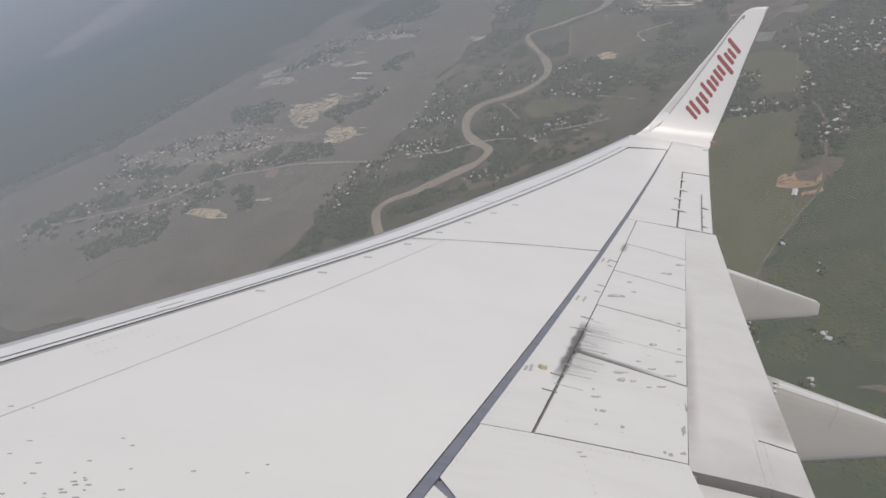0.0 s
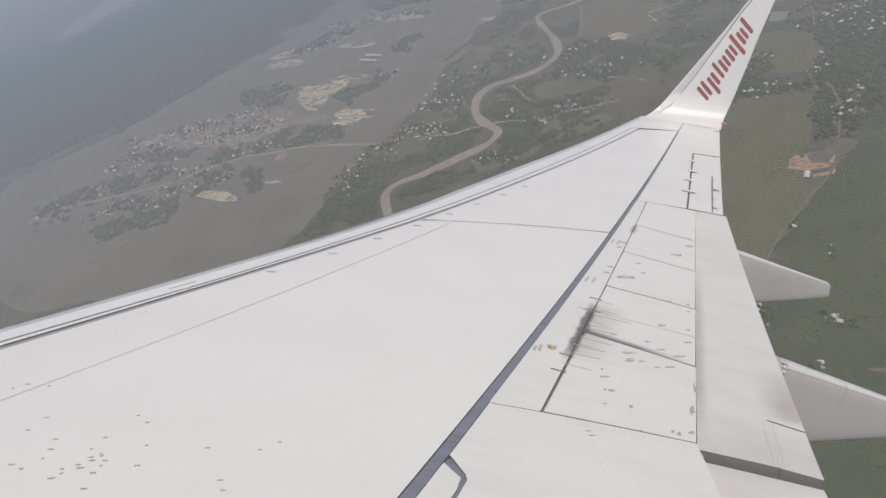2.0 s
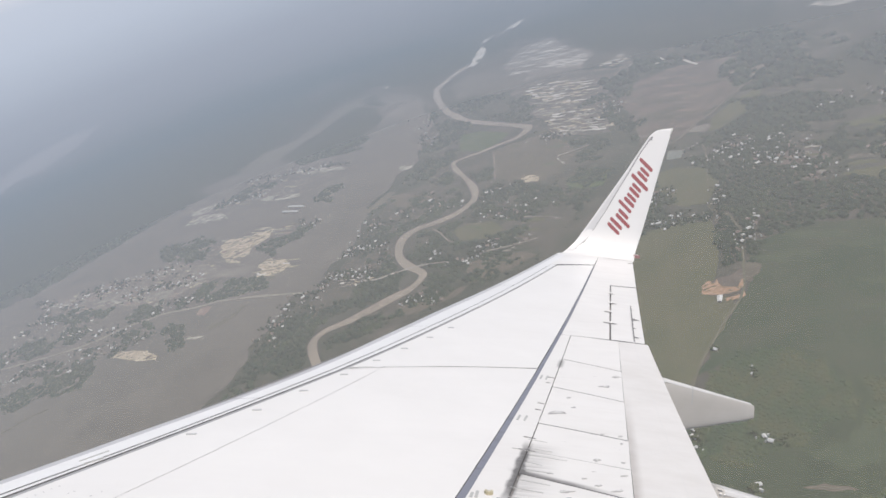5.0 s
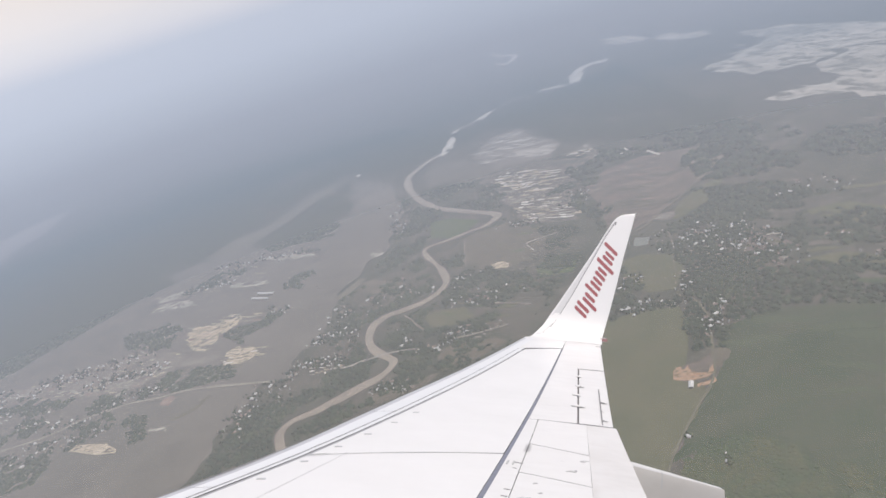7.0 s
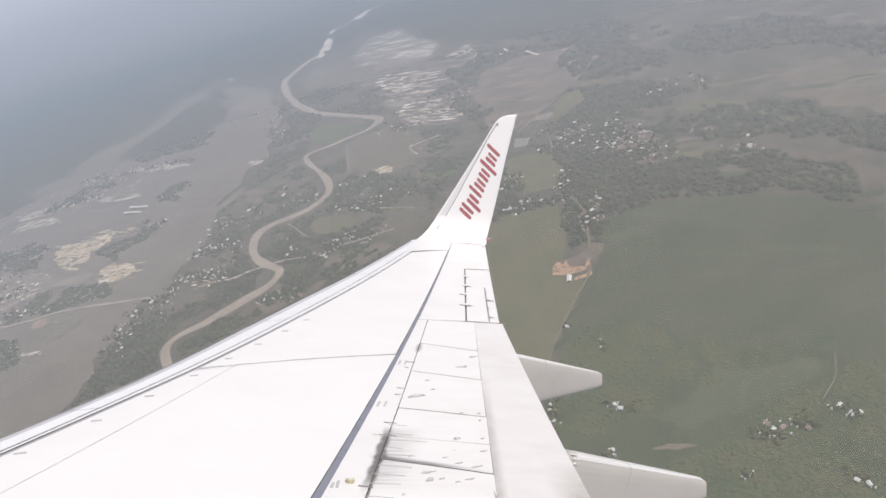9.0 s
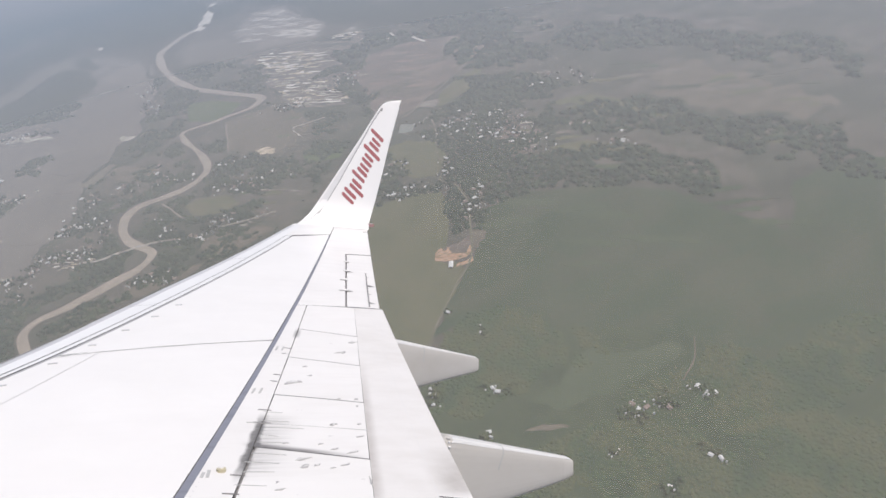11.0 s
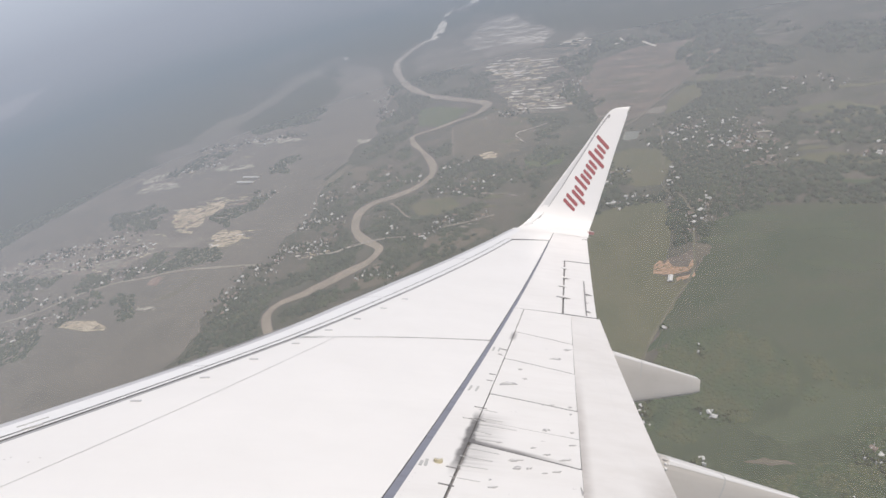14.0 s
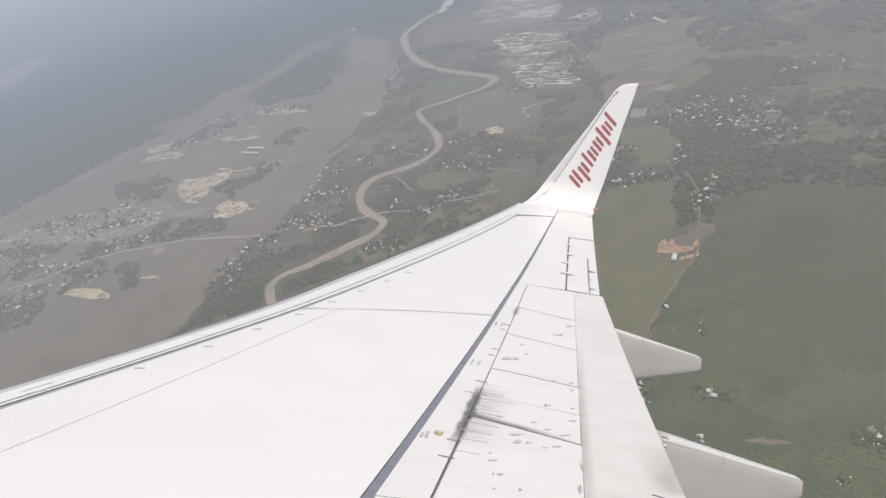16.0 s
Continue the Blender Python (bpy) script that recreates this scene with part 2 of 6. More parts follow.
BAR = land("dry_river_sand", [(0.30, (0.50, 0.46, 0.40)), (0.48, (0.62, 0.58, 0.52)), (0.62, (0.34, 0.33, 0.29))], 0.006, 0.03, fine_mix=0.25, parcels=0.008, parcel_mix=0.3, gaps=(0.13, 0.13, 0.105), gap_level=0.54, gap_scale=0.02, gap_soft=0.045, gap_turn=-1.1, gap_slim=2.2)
# palest colour, for bare ground and for sky shine painted on far water
PALEST = land("pale_ground_and_shine", [(0.30, (0.64, 0.60, 0.53)), (0.60, (0.76, 0.72, 0.65))], 0.01, 0.04, 0.3, fine_mix=0.15)
BEIGE = land("beige_stubble", [(0.30, (0.125, 0.118, 0.092)), (0.60, (0.165, 0.155, 0.122))], 0.01, 0.04, fine_mix=0.15)
FLATS = land("pale_wet_flats", [(0.30, (0.19, 0.172, 0.155)), (0.52, (0.245, 0.22, 0.195)), (0.70, (0.175, 0.16, 0.142))], 0.012, 0.05, 0.7, fine_mix=0.3, parcels=0.03, parcel_mix=0.3)
LONGBAR = land("grey_sandbank", [(0.30, (0.225, 0.20, 0.185)), (0.60, (0.29, 0.26, 0.24))], 0.006, 0.02, fine_mix=0.15)
MUDDY = land("darker_paddy_mud", [(0.30, (0.120, 0.106, 0.098)), (0.60, (0.146, 0.130, 0.120))], 0.01, 0.03, 0.6, fine_mix=0.12)
BROWN = land("brown_fallow", [(0.30, (0.118, 0.105, 0.082)), (0.60, (0.146, 0.130, 0.102))], 0.015, 0.05, fine_mix=0.2, parcels=0.03, parcel_mix=0.2)
REDDISH = land("reddish_stubble", [(0.30, (0.140, 0.112, 0.098)), (0.50, (0.172, 0.142, 0.124)), (0.70, (0.118, 0.108, 0.088))], 0.012, 0.04, fine_mix=0.3, parcels=0.02, parcel_mix=0.35)
PINKISH = land("pink_bare_soil", [(0.30, (0.24, 0.17, 0.15)), (0.60, (0.32, 0.235, 0.21))], 0.04, 0.15, fine_mix=0.3)
PONDY = land("still_pond", [(0.30, (0.20, 0.215, 0.19)), (0.60, (0.23, 0.245, 0.215))], 0.02, 0.05, 0.3, fine_mix=0.1)
PLAINS = land("dull_far_fields", [(0.30, (0.140, 0.126, 0.104)), (0.55, (0.180, 0.162, 0.136)), (0.72, (0.120, 0.118, 0.092))], 0.008, 0.03, fine_mix=0.3, parcels=0.012, parcel_mix=0.35)
MEADOW = land("light_meadow", [(0.30, (0.058, 0.082, 0.046)), (0.60, (0.072, 0.092, 0.054))], 0.01, 0.02, fine_mix=0.08)
TERRACE = land("wet_terraces", [(0.30, (0.125, 0.115, 0.098)), (0.52, (0.185, 0.165, 0.142)), (0.70, (0.14, 0.125, 0.108))], 0.012, 0.05, 0.7, fine_mix=0.3, parcels=0.03, parcel_mix=0.3, gaps=(0.088, 0.090, 0.072), gap_level=0.55, gap_scale=0.02, gap_soft=0.06, gap_turn=-0.7, gap_slim=3.0)
LANE = land("pale_earth_lane", [(0.30, (0.26, 0.235, 0.20)), (0.60, (0.34, 0.31, 0.265))], 0.03, 0.1)
TRACK = land("worn_grass_track", [(0.30, (0.13, 0.125, 0.09)), (0.60, (0.175, 0.165, 0.12))], 0.03, 0.1)
EARTH = land("orange_earth", [(0.30, (0.36, 0.215, 0.135)), (0.60, (0.43, 0.28, 0.19))], 0.05, 0.2, gaps=(0.11, 0.11, 0.07), gap_level=0.57, gap_scale=0.09)
ROAD = land("dirt_road", [(0.30, (0.19, 0.172, 0.14)), (0.60, (0.27, 0.245, 0.205))], 0.03, 0.1)
WATER = land("silty_river", [(0.30, (0.300, 0.252, 0.200)), (0.60, (0.375, 0.318, 0.252))], 0.01, 0.02, 0.16, fine_mix=0.15)
WATER.node_tree.nodes["Principled BSDF"].inputs["Specular IOR Level"].default_value = 0.5
LEAF = land("tree_leaves", [(0.30, (0.034, 0.052, 0.040)), (0.50, (0.046, 0.066, 0.046)), (0.70, (0.066, 0.086, 0.052))], 0.02, 0.1, fine_mix=0.2)
# second leaf colour, lighter and greener, for the nearer woods
WOOD_LEAF = land("light_wood_leaves", [(0.30, (0.044, 0.072, 0.046)), (0.44, (0.060, 0.090, 0.047)), (0.56, (0.088, 0.098, 0.053)), (0.70, (0.066, 0.094, 0.048))], 0.02, 0.1, fine_mix=0.15)
for leaf in (LEAF, WOOD_LEAF):  # every crown a little different
    lt = leaf.node_tree
    geo = lt.nodes.new("ShaderNodeNewGeometry")
    low, high = ((0.72, 0.75, 0.74), (1.18, 1.16, 1.06)) if leaf is LEAF else ((0.88, 0.90, 0.88), (1.10, 1.09, 1.02))
    tone = ramp(lt, geo.outputs["Random Per Island"], [(0.0, low), (1.0, high)])
    lb = lt.nodes["Principled BSDF"]
    lt.links.new(mixc(lt, 1.0, lb.inputs["Base Color"].links[0].from_socket, tone, "MULTIPLY"), lb.inputs["Base Color"])
ROOF = land("tin_roof", [(0.30, (0.60, 0.60, 0.59)), (0.60, (0.80, 0.795, 0.78))], 0.05, 0.4, 0.5)
ROOF_RUST = land("rusty_roof", [(0.30, (0.22, 0.15, 0.12)), (0.60, (0.34, 0.28, 0.25))], 0.05, 0.4, 0.7)
WALLS = land("plaster_wall", [(0.30, (0.42, 0.39, 0.34)), (0.60, (0.52, 0.48, 0.43))], 0.05, 0.4)


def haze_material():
    """Haze painted on a sheet: thin round the point below the camera, denser and recoloured outward."""
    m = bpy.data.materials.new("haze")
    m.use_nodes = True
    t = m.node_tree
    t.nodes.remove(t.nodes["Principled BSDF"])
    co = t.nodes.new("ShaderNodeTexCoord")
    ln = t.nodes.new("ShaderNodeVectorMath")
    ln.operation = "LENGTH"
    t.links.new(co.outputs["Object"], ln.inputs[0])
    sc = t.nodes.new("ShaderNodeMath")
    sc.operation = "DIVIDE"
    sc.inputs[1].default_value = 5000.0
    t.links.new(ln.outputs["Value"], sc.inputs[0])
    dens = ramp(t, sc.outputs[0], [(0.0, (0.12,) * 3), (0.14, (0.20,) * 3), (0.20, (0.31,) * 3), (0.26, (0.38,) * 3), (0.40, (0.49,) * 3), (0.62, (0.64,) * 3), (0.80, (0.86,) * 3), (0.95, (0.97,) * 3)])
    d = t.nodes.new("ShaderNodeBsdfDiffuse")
    # airlight and the warm sky low down are put into these colours
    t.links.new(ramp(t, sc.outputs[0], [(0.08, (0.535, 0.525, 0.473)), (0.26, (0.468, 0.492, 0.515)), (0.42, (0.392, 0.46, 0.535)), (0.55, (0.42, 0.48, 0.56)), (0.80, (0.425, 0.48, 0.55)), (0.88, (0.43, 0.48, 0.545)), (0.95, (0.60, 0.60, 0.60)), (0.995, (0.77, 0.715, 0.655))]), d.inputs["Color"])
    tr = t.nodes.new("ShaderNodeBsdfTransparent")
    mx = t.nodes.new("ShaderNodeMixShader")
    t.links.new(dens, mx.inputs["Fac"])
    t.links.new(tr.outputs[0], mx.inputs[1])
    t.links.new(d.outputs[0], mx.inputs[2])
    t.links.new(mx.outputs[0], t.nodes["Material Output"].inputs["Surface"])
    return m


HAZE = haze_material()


def as_mesh(name, bm, material, smooth=False):
    me = bpy.data.meshes.new(name)
    bmesh.ops.recalc_face_normals(bm, faces=bm.faces)
    bm.to_mesh(me)
    bm.free()
    me.materials.append(material)
    if smooth:
        for p in me.polygons:
            p.use_smooth = True
    return me


def part(name, bm, material, parent, label="", smooth=False, rim=None):
    ob = new(name, as_mesh(name, bm, material, smooth))
    if rim:
        ob.data.materials.append(rim)
    ob.parent = parent
    return tagged(ob, label)


def thing(name, bm, material, label, category, group="", kind="", smooth=False):
    return tagged(new(name, as_mesh(name, bm, material, smooth)), label, category, group, kind)


# ---- the land ----
bm = bmesh.new()
RINGS = [0, 150, 300, 450, 600, 800, 1000, 1300, 1600, 2000, 2500, 3100, 3800, 4600, 4990]
rows = []
for r in RINGS:
    rows.append([bm.verts.new((r * math.cos(k * math.tau / 72), r * math.sin(k * math.tau / 72), 0)) for k in range(72)] if r else [bm.verts.new((0, 0, 0))])
for i in range(len(rows) - 1):
    for k in range(72):
        if i == 0:
            bm.faces.new((rows[0][0], rows[1][k], rows[1][(k + 1) % 72]))
        else:
            bm.faces.new((rows[i][k], rows[i + 1][k], rows[i + 1][(k + 1) % 72], rows[i][(k + 1) % 72]))
thing("ground", bm, GROUND, "wide green and brown plain of scrub and fields", "ground", kind="structure")


def ragged(pts, amount, step):
    """A closed outline through pts with an uneven edge: broad lobes, bays and a fine fringe."""
    out = []
    n = len(pts)
    step = max(3.0, step * 0.45)
    for i in range(n):
        p, q = Vector(pts[i]), Vector(pts[(i + 1) % n])
        k = max(1, int((q - p).length / step))
        for j in range(k):
            v = p.lerp(q, j / k)
            w = Vector((0, 0, 0))
            for size, share in ((step * 7.0, 0.8), (step * 3.0, 0.5), (step * 1.3, 0.35)):
                w += noise.noise_vector((v.x / size, v.y / size, 7.3 + share)) * share
            out.append((v.x + w.x * amount, v.y + w.y * amount))
    return out


LAYER = itertools.count()  # no two sheets of land lie in one plane


def field(name, pts, level, material, label, category="field", rag=18.0, step=25.0):
    bm = bmesh.new()
    level = level * 0.3 + 0.001 * (next(LAYER) % 29)
    vs = [bm.verts.new((x, y, level)) for x, y in ragged(pts, rag, step)]
    low = [bm.verts.new((v.co.x, v.co.y, -0.5)) for v in vs]
    n = len(vs)
    es = [bm.edges.new((vs[i], vs[(i + 1) % n])) for i in range(n)]
    bmesh.ops.triangle_fill(bm, edges=es, use_beauty=True)
    for i in range(n):
        bm.faces.new((vs[i], vs[(i + 1) % n], low[(i + 1) % n], low[i]))
    return thing(name, bm, material, label, category, kind="structure")


def smooth_line(pts, per=8):
    """Points along a Catmull-Rom curve through pts."""
    ps = [Vector(p) for p in pts]
    ps = [2 * ps[0] - ps[1]] + ps + [2 * ps[-1] - ps[-2]]
    out = []
    for i in range(1, len(ps) - 2):
        a, b, c, d = ps[i - 1:i + 3]
        for j in range(per):
            s = j / per
            out.append(0.5 * (2 * b + (c - a) * s + (2 * a - 5 * b + 4 * c - d) * s * s + (3 * b - a - 3 * c + d) * s ** 3))
    return out + [ps[-2]]


def ribbon(name, pts, width, level, material, label, category, vary=0.25, per=8, reaches=((0, 1), (1.0, 1.0))):
    line = smooth_line(pts, per)
    level = level * 0.3 + 0.001 * (next(LAYER) % 29)
    bm = bmesh.new()
    prev = None
    for i, p in enumerate(line):
        d = (line[min(i + 1, len(line) - 1)] - line[max(i - 1, 0)]).normalized()
        nrm = Vector((-d.y, d.x))
        w = width * 0.5 * float(np.interp(i / per, *reaches)) * (1 + vary * noise.noise((p.x * 0.02, p.y * 0.02, 3.0)) + vary * noise.noise((p.x * 0.006, p.y * 0.006, 9.0)))
        l, r = p + nrm * w, p - nrm * w
        cur = [bm.verts.new((l.x, l.y, -0.5)), bm.verts.new((l.x, l.y, level)), bm.verts.new((r.x, r.y, level)), bm.verts.new((r.x, r.y, -0.5))]
        if prev:
            for j in range(3):
                bm.faces.new((prev[j], prev[j + 1], cur[j + 1], cur[j]))
        prev = cur
    return thing(name, bm, material, label, category, kind="structure")


LIE = -0.54  # heading at which plots look about level from the camera
MUDS = "grey-brown flooded paddy land with wet mud"
# the great mud flat and the fields round it
field("field", [(-1029, 1255), (-829, 1345), (-741, 1420), (-665, 1489), (-592, 1549), (-537, 1594), (-536, 1669), (-459, 1683), (-398, 1758), (-329, 1789), (-275, 1868), (-217, 1976), (-154, 1997), (-60, 1942), (2, 1845), (18, 1705), (12, 1574), (-30, 1457), (-48, 1386), (-90, 1358), (-104, 1295), (-148, 1248), (-159, 1181), (-174, 1124), (-206, 1063), (-227, 1011), (-230, 987), (-279, 999), (-291, 941), (-301, 916), (-330, 889), (-332, 851), (-349, 816), (-403, 758), (-541, 748), (-777, 785), (-1031, 1010)], 0.4, MUD, MUDS, rag=14)
field("field", [(-460, 1677), (-450, 1796), (-358, 1790), (-330, 1804), (-276, 1878), (-217, 1953), (-146, 2012), (-154, 1928), (-197, 1921), (-252, 1844), (-300, 1788), (-351, 1715), (-391, 1694)], 0.55, BEIGE, "beige stubble strip before the far woods", rag=10)
field("field", [(-874, 1802), (-868, 1873), (-771, 1777), (-756, 1662), (-819, 1685)], 0.55, OLIVE, "dull green field in the far woods", rag=12)
field("field", [(-869, 1440), (-879, 1523), (-872, 1589), (-840, 1539), (-840, 1459), (-829, 1379)], 0.55, BEIGE, "beige stubble field before the far woods", rag=12)
field("field", [(-1453, 2336), (-1403, 2472), (-1368, 2674), (-1308, 2795), (-1234, 2834), (-1166, 2830), (-1160, 2759), (-1165, 2577), (-1196, 2497), (-1199, 2356), (-1290, 2392), (-1303, 2254), (-1343, 2118)], 1.0, LONGBAR, "long pale sandbank far out on the plain", rag=30, step=40)
field("field", [(-625, 1698), (-619, 1729), (-598, 1702), (-579, 1650), (-601, 1654)], 0.72, PALE, "pale sandy strip among the paddies", rag=6, step=12)
field("field", [(-85, 2027), (-66, 2095), (-28, 2094), (-18, 2061), (-55, 2054), (-77, 1992)], 0.8, PALEST, "narrow pale sandbank before the far woods", rag=8, step=20)
field("field", [(-96, 1831), (-64, 1876), (-7, 1828), (6, 1728), (-11, 1642), (-53, 1677), (-84, 1757)], 0.62, FLATS, "pale cracked mud with small plots", rag=12)
field("field", [(-82, 1393), (-64, 1398), (-48, 1383), (-61, 1362), (-80, 1372)], 0.8, PALE, "small whitish plot in the mud", rag=2, step=12)
field("field", [(-105, 1255), (-79, 1256), (-31, 1199), (-41, 1171), (-70, 1179), (-97, 1209)], 0.7, BROWN, "brown ploughed field by the river village", rag=6)
field("field", [(-159, 1230), (-143, 1244), (-104, 1281), (-94, 1270), (-133, 1221), (-148, 1217)], 0.7, BEIGE, "pale strip of bare bank", rag=5, step=12)
# yellow sand of the diggings
field("field", [(-433, 1273), (-426, 1307), (-387, 1285), (-361, 1291), (-332, 1281), (-339, 1246), (-364, 1235), (-382, 1181), (-401, 1184), (-417, 1221)], 0.72, SAND, "bare yellow sand field among the paddies", rag=9, step=7)
field("field", [(-346, 1153), (-329, 1159), (-297, 1142), (-283, 1112), (-293, 1099), (-313, 1088), (-343, 1099), (-336, 1122)], 0.74, SAND, "bare yellow sand field among the paddies", rag=9, step=7)
field("field", [(-477, 1194), (-448, 1208), (-402, 1179), (-361, 1173), (-347, 1143), (-374, 1130), (-417, 1147)], 0.71, FLATS, "trampled sandy mud beside the sand field", rag=8, step=14)
field("field", [(-558, 988), (-549, 998), (-498, 975), (-476, 948), (-476, 938), (-515, 957)], 0.9, SAND, "bare yellow sand plot", rag=2, step=7)
field("field", [(-436, 970), (-433, 978), (-404, 962), (-407, 953)], 0.9, PALE, "small whitish plot in the mud", rag=0.6, step=12)
field("field", [(-434, 1039), (-430, 1056), (-417, 1057), (-410, 1047), (-417, 1028)], 0.9, PINKISH, "small pink plot beside the road", rag=1.2, step=8)
field("field", [(-409, 988), (-384, 993), (-364, 1006), (-353, 1022), (-348, 1015), (-360, 993), (-382, 979), (-401, 976)], 0.6, BEIGE, "faint worn track in the mud", rag=3, step=14)
# right bank of the river
field("field", [(54, 1459), (95, 1449), (142, 1380), (113, 1348), (78, 1340), (43, 1372)], 0.6, BRIGHT, "green crop field in the river bend", rag=6)
field("field", [(98, 1312), (136, 1320), (192, 1324), (223, 1253), (226, 1188), (176, 1133), (139, 1119), (103, 1154), (80, 1195)], 0.62, BROWN, "brown fallow field beside the river", rag=7)
field("field", [(181, 1085), (202, 1103), (232, 1109), (248, 1075), (224, 1035), (194, 1041), (177, 1054)], 0.64, BRIGHT, "small bright green crop field between groves", rag=5)
field("field", [(-14, 1044), (14, 1051), (49, 1031), (57, 996), (31, 987), (-6, 1002)], 0.64, OLIVE, "dull green field in the river loop", rag=6)
field("field", [(119, 1160), (138, 1157), (148, 1138), (140, 1124), (121, 1134)], 0.75, SAND, "bare sandy yard beside a field", rag=3, step=6)
field("field", [(-113, 882), (-81, 882), (-35, 870), (-12, 871), (-38, 849), (-92, 844), (-123, 847)], 0.6, BROWN, "brown ploughed field by the river village", rag=6)
field("field", [(-12, 929), (30, 931), (76, 915), (87, 891), (44, 876), (-3, 874)], 0.6, BROWN, "brown ploughed field by the river village", rag=8)
# reddish plain and terraces beyond
field("field", [(355, 1366), (428, 1444), (513, 1449), (609, 1401), (613, 1306), (542, 1239), (483, 1200), (442, 1166), (385, 1123), (327, 1110), (325, 1156), (352, 1261)], 0.5, REDDISH, "reddish-brown stubble plain", rag=12)
field("field", [(443, 1146), (498, 1190), (544, 1213), (564, 1212), (517, 1148), (437, 1101), (419, 1102)], 0.6, OLIVE, "olive-green meadow beside the straight road", rag=6)
field("field", [(330, 1055), (344, 1080), (363, 1065), (349, 1043), (332, 1048)], 0.8, PONDY, "square pale pond by the road", rag=1)
field("field", [(395, 1125), (412, 1139), (432, 1132), (431, 1120), (415, 1106)], 0.8, FLATS, "small pale field by the road", rag=2)
field("field", [(191, 1746), (245, 1914), (304, 1989), (381, 1980), (385, 1866), (420, 1743), (391, 1683), (359, 1638), (288, 1679), (238, 1666)], 0.5, FLATS, "pale terraced wet paddies", rag=16)
field("field", [(188, 1621), (270, 1691), (372, 1616), (420, 1563), (458, 1601), (451, 1543), (378, 1473), (333, 1391), (331, 1262), (294, 1230), (216, 1287), (209, 1373), (212, 1491)], 0.5, TERRACE, "terraced wet paddies", rag=16)
field("field", [(72, 1812), (126, 1883), (213, 1825), (253, 1737), (211, 1635), (130, 1669), (84, 1712)], 0.5, TERRACE, "terraced wet paddies", rag=12)
# meadows beside the dirt road
field("field", [(293, 1017), (329, 1020), (366, 984), (356, 928), (324, 884), (292, 896), (281, 952)], 0.65, OLIVE, "olive-green meadow between village groves", rag=6)
field("field", [(211, 859), (257, 858), (303, 840), (298, 799), (266, 735), (246, 704), (253, 670), (252, 654), (230, 633), (182, 581), (146, 538), (104, 510), (63, 528), (112, 648), (156, 742)], 0.65, OLIVE, "smooth olive-green meadow beside the dirt road", rag=5)
field("field", [(322, 751), (357, 758), (405, 757), (461, 720), (541, 660), (592, 485), (440, 343), (346, 349), (245, 377), (276, 510), (267, 531), (249, 558), (216, 570), (175, 570), (207, 607), (234, 634), (258, 655), (275, 672)], 0.5, DKGREEN, "broad dark green meadow", rag=20, step=40)
field("wood_floor", [(72, 437), (137, 507), (184, 563), (207, 579), (244, 588), (274, 577), (287, 545), (293, 508), (355, 461), (393, 413), (438, 336), (324, 207), (230, 226), (118, 311), (59, 376)], 0.55, WOODFLOOR, "dark green undergrowth of the woods", rag=16)
field("field", [(211, 441), (253, 456), (288, 455), (317, 447), (351, 436), (364, 421), (340, 406), (309, 405), (279, 410), (249, 416), (219, 420)], 0.6, MEADOW, "lighter grass glade in the woods", rag=16, step=14)
field("field", [(189, 409), (209, 406), (225, 395), (208, 398)], 0.7, BROWN, "bare brown clearing in the woods", rag=5, step=8)
field("field", [(125, 379), (139, 381), (152, 374), (139, 367)], 0.75, EARTH, "bare brown clearing in the woods", rag=4, step=8)
field("field", [(571, 983), (635, 961), (689, 877), (707, 813), (681, 799), (632, 866), (574, 916)], 0.55, OLIVE, "long green field out on the plain", rag=12, step=30)
field("field", [(767, 984), (840, 952), (877, 835), (869, 701), (808, 690), (737, 766), (706, 870)], 0.55, BROWN, "dull brown fields out on the plain", rag=40, step=16)
field("field", [(470, 963), (503, 940), (504, 906), (473, 873), (436, 865), (428, 904)], 0.6, REDDISH, "bare reddish ground in the far village", rag=9, step=14)
field("field", [(486, 850), (531, 839), (589, 774), (591, 743), (541, 767)], 0.6, OLIVE, "long green field out on the plain", rag=8, step=20)
field("field", [(661, 584), (768, 570), (936, 487), (759, 193), (496, 63), (275, 179), (420, 325)], 0.42, DKGREEN, "broad dark green meadow", rag=20, step=40)
field("wood_floor", [(432, 367), (525, 381), (654, 297), (582, 105), (477, 54), (238, 177)], 0.47, WOODFLOOR, "dark green undergrowth of the woods", rag=16)
# building plot
field("field", [(234, 691), (241, 707), (254, 713), (272, 712), (292, 719), (279, 682), (270, 670), (258, 667), (240, 681)], 0.8, REDDISH, "reddish scraped ground round the building plot", rag=4, step=6)
field("field", [(232, 691), (239, 708), (248, 714), (251, 705), (257, 713), (255, 696), (268, 686), (280, 697), (275, 682), (265, 678), (248, 680)], 0.9, EARTH, "orange bare earth of a building plot", rag=3, step=4)
field("field", [(247, 672), (259, 671), (272, 674), (270, 667), (259, 664), (247, 666)], 0.9, EARTH, "orange bare earth of a building plot", rag=3, step=4)
field("field", [(293, 724), (304, 722), (309, 713), (300, 700), (285, 685), (282, 693)], 0.85, BROWN, "trampled brown ground by the dirt road", rag=5, step=6)
BARS = "bright dry sandbank far out on the plain"
field("sandbank", [(914, 1992), (1005, 2017), (1077, 2062), (1157, 2135), (1204, 2289), (1291, 2207), (1330, 2046), (1382, 1863), (1368, 1726), (1282, 1693), (1232, 1745), (1166, 1780), (1095, 1736), (1036, 1719), (956, 1810)], 1.0, BAR, BARS, rag=35, step=35)
